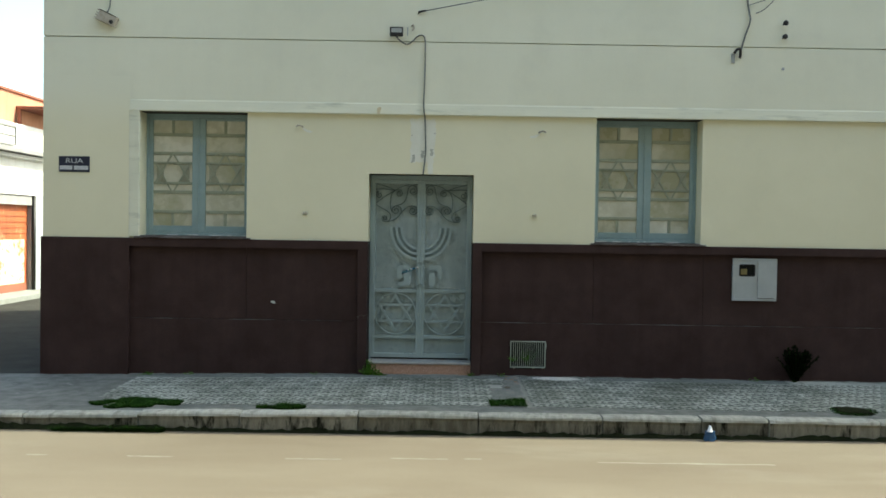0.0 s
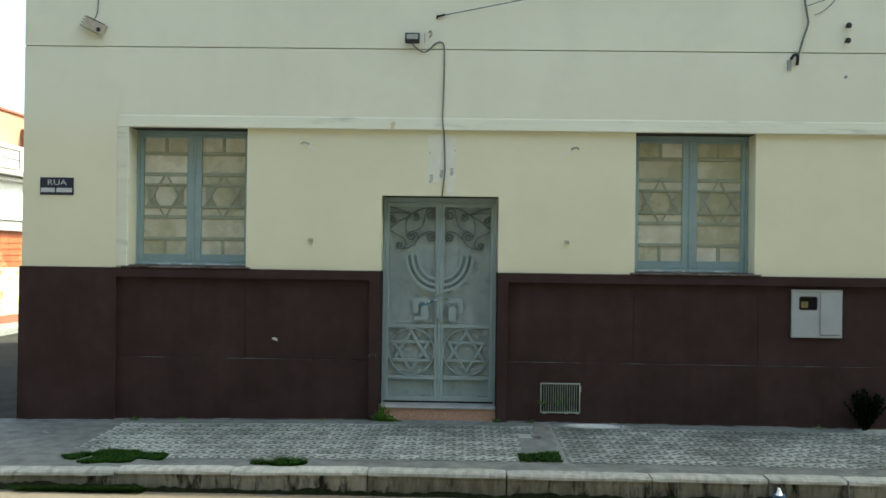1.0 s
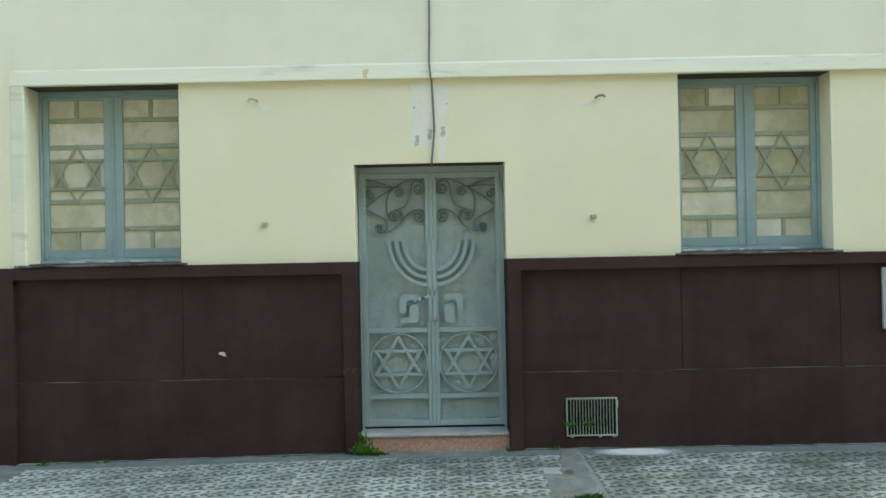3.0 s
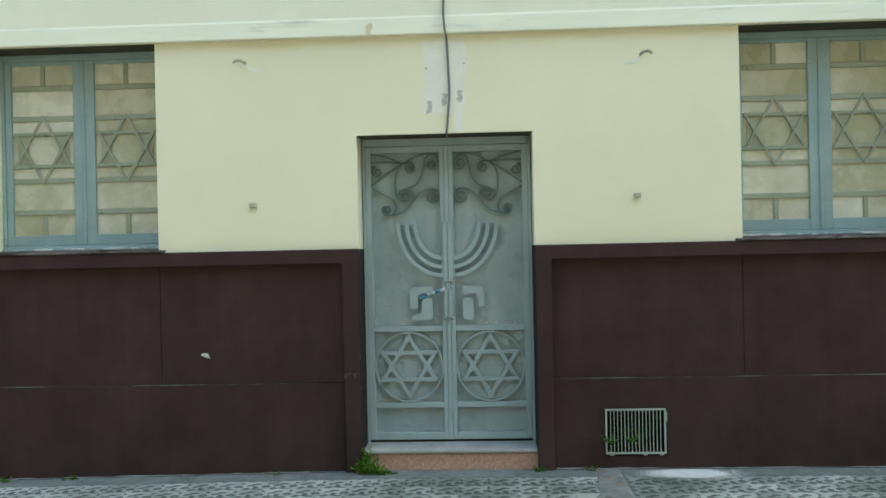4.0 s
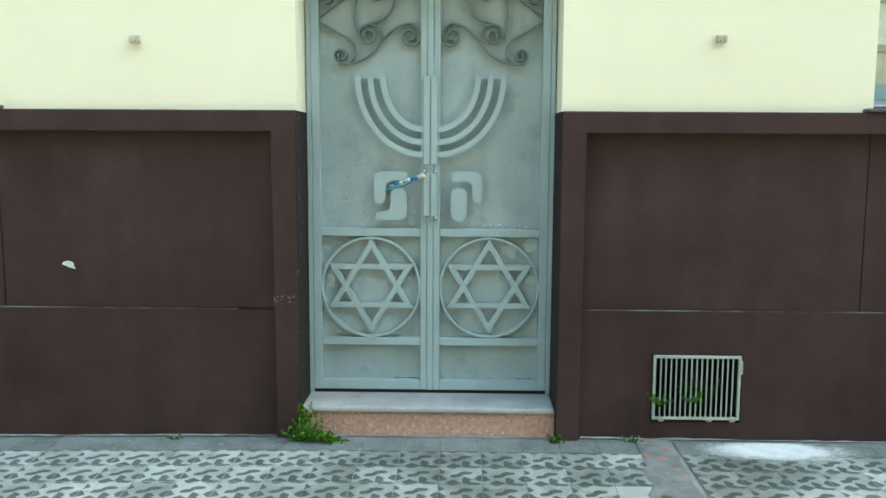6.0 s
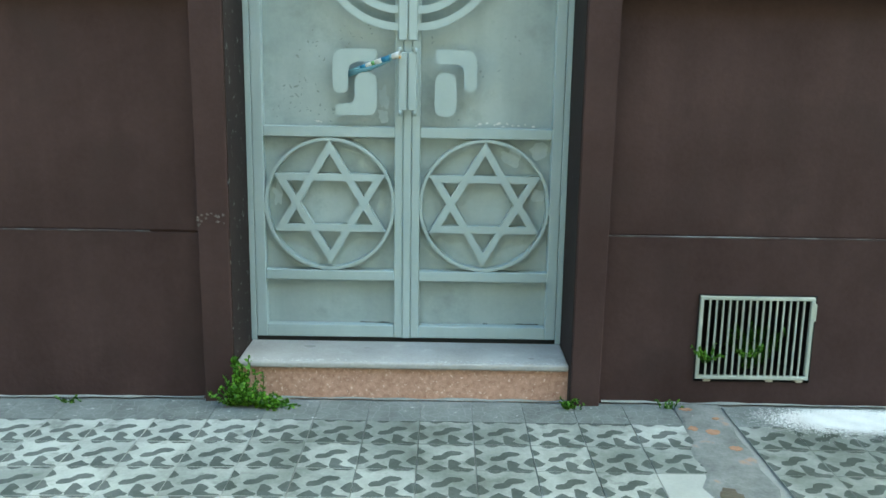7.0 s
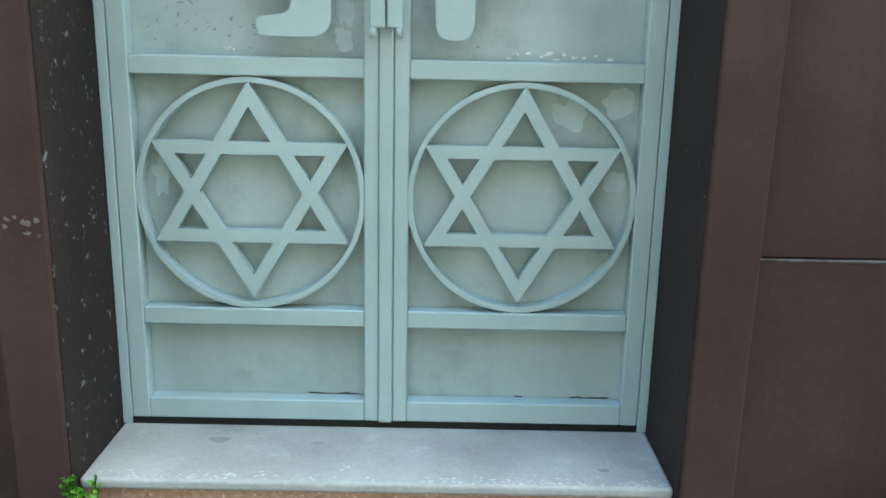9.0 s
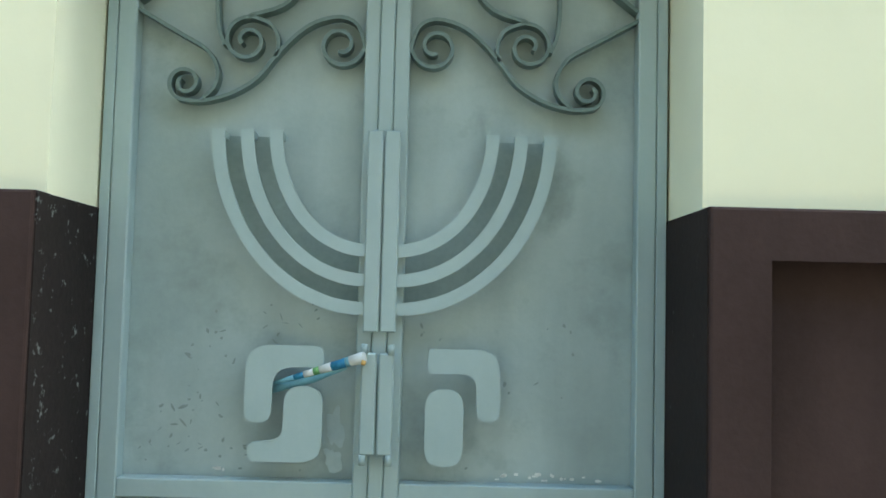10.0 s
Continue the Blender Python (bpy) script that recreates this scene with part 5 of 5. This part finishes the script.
xs = [PX0 + (PX1 - PX0) * k / 48 for k in range(49)]
corner_xs = [PX0, -5.7, -5.2, -4.7, -4.2, -3.7, -3.36]
bm = sheet(new_bm(), xs, [-2.16, -1.85, -1.0, -0.4, 0.0], 0.002)
pavement = struct("pavement", bm, BED, "old cement and patterned tile pavement", "pavement")
part("side_pavement", sheet(new_bm(), [PX0, -5.6, -5.2, XL], [-0.04, 3.0, 8.0, BACK], 0.003), TAR, pavement, "dark rough side pavement")
part("corner_cement", sheet(new_bm(), corner_xs, [-1.845, -1.4, -1.0, -0.6, -0.2, -0.01], 0.0085), CEMENT, pavement, "worn plain cement at the street corner")
part("cement_strip", sheet(new_bm(), xs, [-2.155, -1.96, -1.845], 0.006), CEMENT, pavement, "dark cement strip behind the kerb")

# cement-filled trench from the wall to the kerb, smeared over the tile edges
r = random.Random(17)


def smear(left, right, y0, y1, dz, mat, label=""):
    n = 26
    ys = [y0 + (y1 - y0) * k / n for k in range(n + 1)]
    bm = new_bm()
    rows = []
    for k, y in enumerate(ys):
        a, c = left(y) + r.uniform(-0.012, 0.012), right(y) + r.uniform(-0.012, 0.012)
        rows.append([bm.verts.new((x, y, ground_z(x, y) + dz + h)) for x, h in ((a, -0.004), (a + 0.015, 0), ((a + c) / 2, r.uniform(-0.002, 0.002)), (c - 0.015, 0), (c, -0.004))])
    for p, q in zip(rows, rows[1:]):
        for k in range(4):
            bm.faces.new((p[k], p[k + 1], q[k + 1], q[k]))
    return part("trench_fill", bm, mat, pavement, label)


smear(lambda y: 1.09 + 0.11 * (y + 0.05) if y > -0.7 else 1.01, lambda y: 1.262 + 0.03 * y, -0.03, -1.86, 0.0125, PATCH, "patched cement strip with orange brick showing through")
smear(lambda y: 0.855, lambda y: 1.03, -0.86, -1.86, 0.0118, PATCH)
def spot_on_ground(name, x, y, rx, ry, mat, label, dz, seed):
    """A thin ragged patch lying on the pavement."""
    q = random.Random(seed)
    bm = new_bm()
    ring = []
    for k in range(18):
        a = 2 * math.pi * k / 18
        f = q.uniform(0.75, 1.2)
        px, py = x + rx * f * math.cos(a), y + ry * f * math.sin(a)
        ring.append(bm.verts.new((px, py, ground_z(px, py) + dz - 0.003)))
    mid = [bm.verts.new((x + (v.co.x - x) * 0.8, y + (v.co.y - y) * 0.8, v.co.z + 0.004)) for v in ring]
    for k in range(18):
        bm.faces.new((ring[k], ring[(k + 1) % 18], mid[(k + 1) % 18], mid[k]))
    bm.faces.new(mid)
    return part(name, bm, mat, pavement, label)


for k, (x, y, rx, ry) in enumerate(((1.125, -0.085, 0.030, 0.018), (1.165, -0.30, 0.034, 0.030), (1.10, -0.27, 0.020, 0.025), (1.215, -0.17, 0.016, 0.012), (1.205, -0.44, 0.028, 0.022))):
    spot_on_ground("brick_patch", x, y, rx, ry, BRICKBIT, "orange crushed brick showing in the trench", 0.0135, 60 + k)
spot_on_ground("broken_hole", 1.075, -0.80, 0.050, 0.060, EARTH, "brown soil in a broken hole", 0.0140, 71)
# granite kerb stones
kerb = thing("kerb", (0, -2.2, -0.1), "rough weathered granite kerb stones with dark stains", "kerb", kind="structure")
joints = [-6.3, -5.1, -3.94, -2.78, -1.75, -0.55, 0.67, 1.93, 2.94, 3.62, 4.75, 5.9, 7.1, 8.1, 9.3, 10.4, 11.2]
r = random.Random(4)
for x0, x1 in zip(joints, joints[1:]):
    bm = new_bm()
    n = 12
    dz, dy = r.uniform(-0.006, 0.008), r.uniform(-0.012, 0.012)
    prof = [(-2.15, -0.25), (-2.15, 0.012), (-2.165, 0.024), (-2.305, 0.022), (-2.330, 0.008), (-2.336, -0.016), (-2.327, -0.045), (-2.332, -0.25)]
    rings = []
    for k in range(n + 1):
        x = x0 + 0.006 + (x1 - x0 - 0.012) * k / n
        g = ground_z(x, -2.2)
        wob = [noise.noise(Vector((x * 4, j * 1.7, 3))) * 0.010 for j in range(8)]
        edge = 0.012 if k in (0, n) else 0.0
        rings.append([bm.verts.new((x, y + dy + (wob[j] if j > 2 else 0) + (edge if j in (4, 5, 6) else 0), (g + z + dz + wob[j] * 0.5 - (edge * 0.6 if 1 < j < 5 else 0)) if z > -0.2 else z)) for j, (y, z) in enumerate(prof)])
    for p, q in zip(rings, rings[1:]):
        for j in range(8):
            f = bm.faces.new((p[j], p[(j + 1) % 8], q[(j + 1) % 8], q[j]))
            # road-facing side takes the darker granite: side shade as colour, plus stains
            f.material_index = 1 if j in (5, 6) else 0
    bm.faces.new(rings[0]), bm.faces.new(rings[-1][::-1])
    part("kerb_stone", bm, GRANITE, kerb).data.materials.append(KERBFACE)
bm = new_bm()
for k in range(10):
    y0 = -2.0 + 1.3 * k
    box(bm, -6.36, -6.21, y0 + 0.006, y0 + 1.294, -0.25, -0.085 + r.uniform(-0.006, 0.006), 0.012)
part("side_kerb_row", bm, TAR, kerb, "dark dirty side kerb")

TILE = 0.2
SHAPES = [
    [(0.24, 0.58), (0.28, 0.47), (0.42, 0.43), (0.49, 0.30), (0.60, 0.25), (0.75, 0.29), (0.80, 0.36), (0.73, 0.43), (0.58, 0.46), (0.50, 0.58), (0.40, 0.63), (0.28, 0.64)],
    [(0.54, 0.62), (0.60, 0.60), (0.70, 0.68), (0.76, 0.75), (0.70, 0.86), (0.80, 0.93), (0.95, 0.95), (0.99, 1.0), (0.56, 1.0), (0.53, 0.90)],
    [(0.14, 0.97), (0.24, 0.85), (0.33, 0.77), (0.42, 0.86), (0.53, 0.93), (0.50, 1.0), (0.18, 1.0)],
    [(0.82, 0.70), (0.88, 0.58), (0.95, 0.50), (1.0, 0.50), (1.0, 0.86), (0.93, 0.84)],
    [(0.0, 0.50), (0.06, 0.53), (0.12, 0.64), (0.19, 0.72), (0.10, 0.82), (0.0, 0.86)],
    [(0.0, 0.13), (0.05, 0.18), (0.14, 0.30), (0.08, 0.38), (0.0, 0.42)],
    [(0.18, 0.0), (0.46, 0.0), (0.38, 0.07), (0.30, 0.10), (0.22, 0.06)],
    [(0.60, 0.0), (0.97, 0.0), (0.88, 0.07), (0.76, 0.05), (0.68, 0.06)],
]


def tile_geometry(bm, plain, m=Matrix()):
    h, e, g = TILE / 2, 0.0012 if plain else 0.0018, 0.0007 if plain else 0.0009
    top = [bm.verts.new(m @ Vector((sx * (h - e), sy * (h - e), 0.010))) for sx, sy in ((-1, -1), (1, -1), (1, 1), (-1, 1))]
    low = [bm.verts.new(m @ Vector((sx * (h - g), sy * (h - g), 0.0075))) for sx, sy in ((-1, -1), (1, -1), (1, 1), (-1, 1))]
    bm.faces.new(top)
    for k in range(4):
        bm.faces.new((top[k], low[k], low[(k + 1) % 4], top[(k + 1) % 4]))
    if not plain:
        for s in SHAPES:
            f = bm.faces.new([bm.verts.new(m @ Vector((-h + TILE * (0.011 + 0.978 * u), h - TILE * (0.011 + 0.978 * v), 0.0104))) for u, v in s])
            f.material_index = 1
            f.normal_update()
    return bm


def tile_mesh(name, plain, mats):
    bm = tile_geometry(new_bm(), plain)
    for f in bm.faces:
        f.normal_update()
        if f.normal.z < 0:
            f.normal_flip()
    me = bpy.data.meshes.new(name)
    bm.to_mesh(me)
    bm.free()
    for q in mats:
        me.materials.append(q)
    return me


patterned = tile_mesh("tile", False, [TILE_LIGHT, TILE_DARK])
plain_white = tile_mesh("plain_tile", True, [PLAINTILE])
border_mesh = tile_mesh("border_tile", True, [BORDER])
r = random.Random(55)
far_bm = new_bm()
GX, GY = 0.075, -0.237


def tile_pose(x, y):
    slope_x = (ground_z(x + 0.1, y) - ground_z(x - 0.1, y)) / 0.2
    return Matrix.Translation((x, y, ground_z(x, y) + r.uniform(-0.0012, 0.0012))) @ pose(0, 0, 0, 0.57 + r.uniform(-0.35, 0.35), -math.degrees(slope_x) + r.uniform(-0.35, 0.35), r.uniform(-0.4, 0.4))


def lay(name, me, m):
    ob = new(name, me)
    ob.parent = pavement
    ob.matrix_basis = m


for i in range(-31, 55):
    x = GX + TILE * (i + 0.5)
    if not PX0 + 0.1 < x < PX1 - 0.1:
        continue
    trench = 1.07 < x < 1.28
    if x < -3.45:
        continue
    if -3.6 < x < 4.6 and not trench:
        lay("border_tile", border_mesh, tile_pose(x, -0.137))
    elif not trench:
        tile_geometry(far_bm, True, tile_pose(x, -0.137))
    for j in range(8):
        y = GY - TILE * (j + 0.5)
        if trench or (0.87 < x < 1.08 and j >= 3):
            continue
        if -3.42 < x < -2.6 and -1.95 < y < -1.56 or (x < -3.3 and j >= 6):
            continue
        m = tile_pose(x, y)
        if 0.87 < x < 1.08 and j == 2:
            lay("white_tile", plain_white, m)
        elif -2.6 < x < 4.6 and (-2.2 < x < 4.2 or j < 5):
            lay("tile", patterned, m)
        else:
            tile_geometry(far_bm, False, m)
for f in far_bm.faces:
    f.normal_update()
    if f.normal.z < 0:
        f.normal_flip()
me = bpy.data.meshes.new("far_tiles")
far_bm.to_mesh(me)
far_bm.free()
me.materials.append(TILE_LIGHT), me.materials.append(TILE_DARK)
ob = new("far_tiles", me)
ob.parent = pavement
ob["kind"] = "stuff"
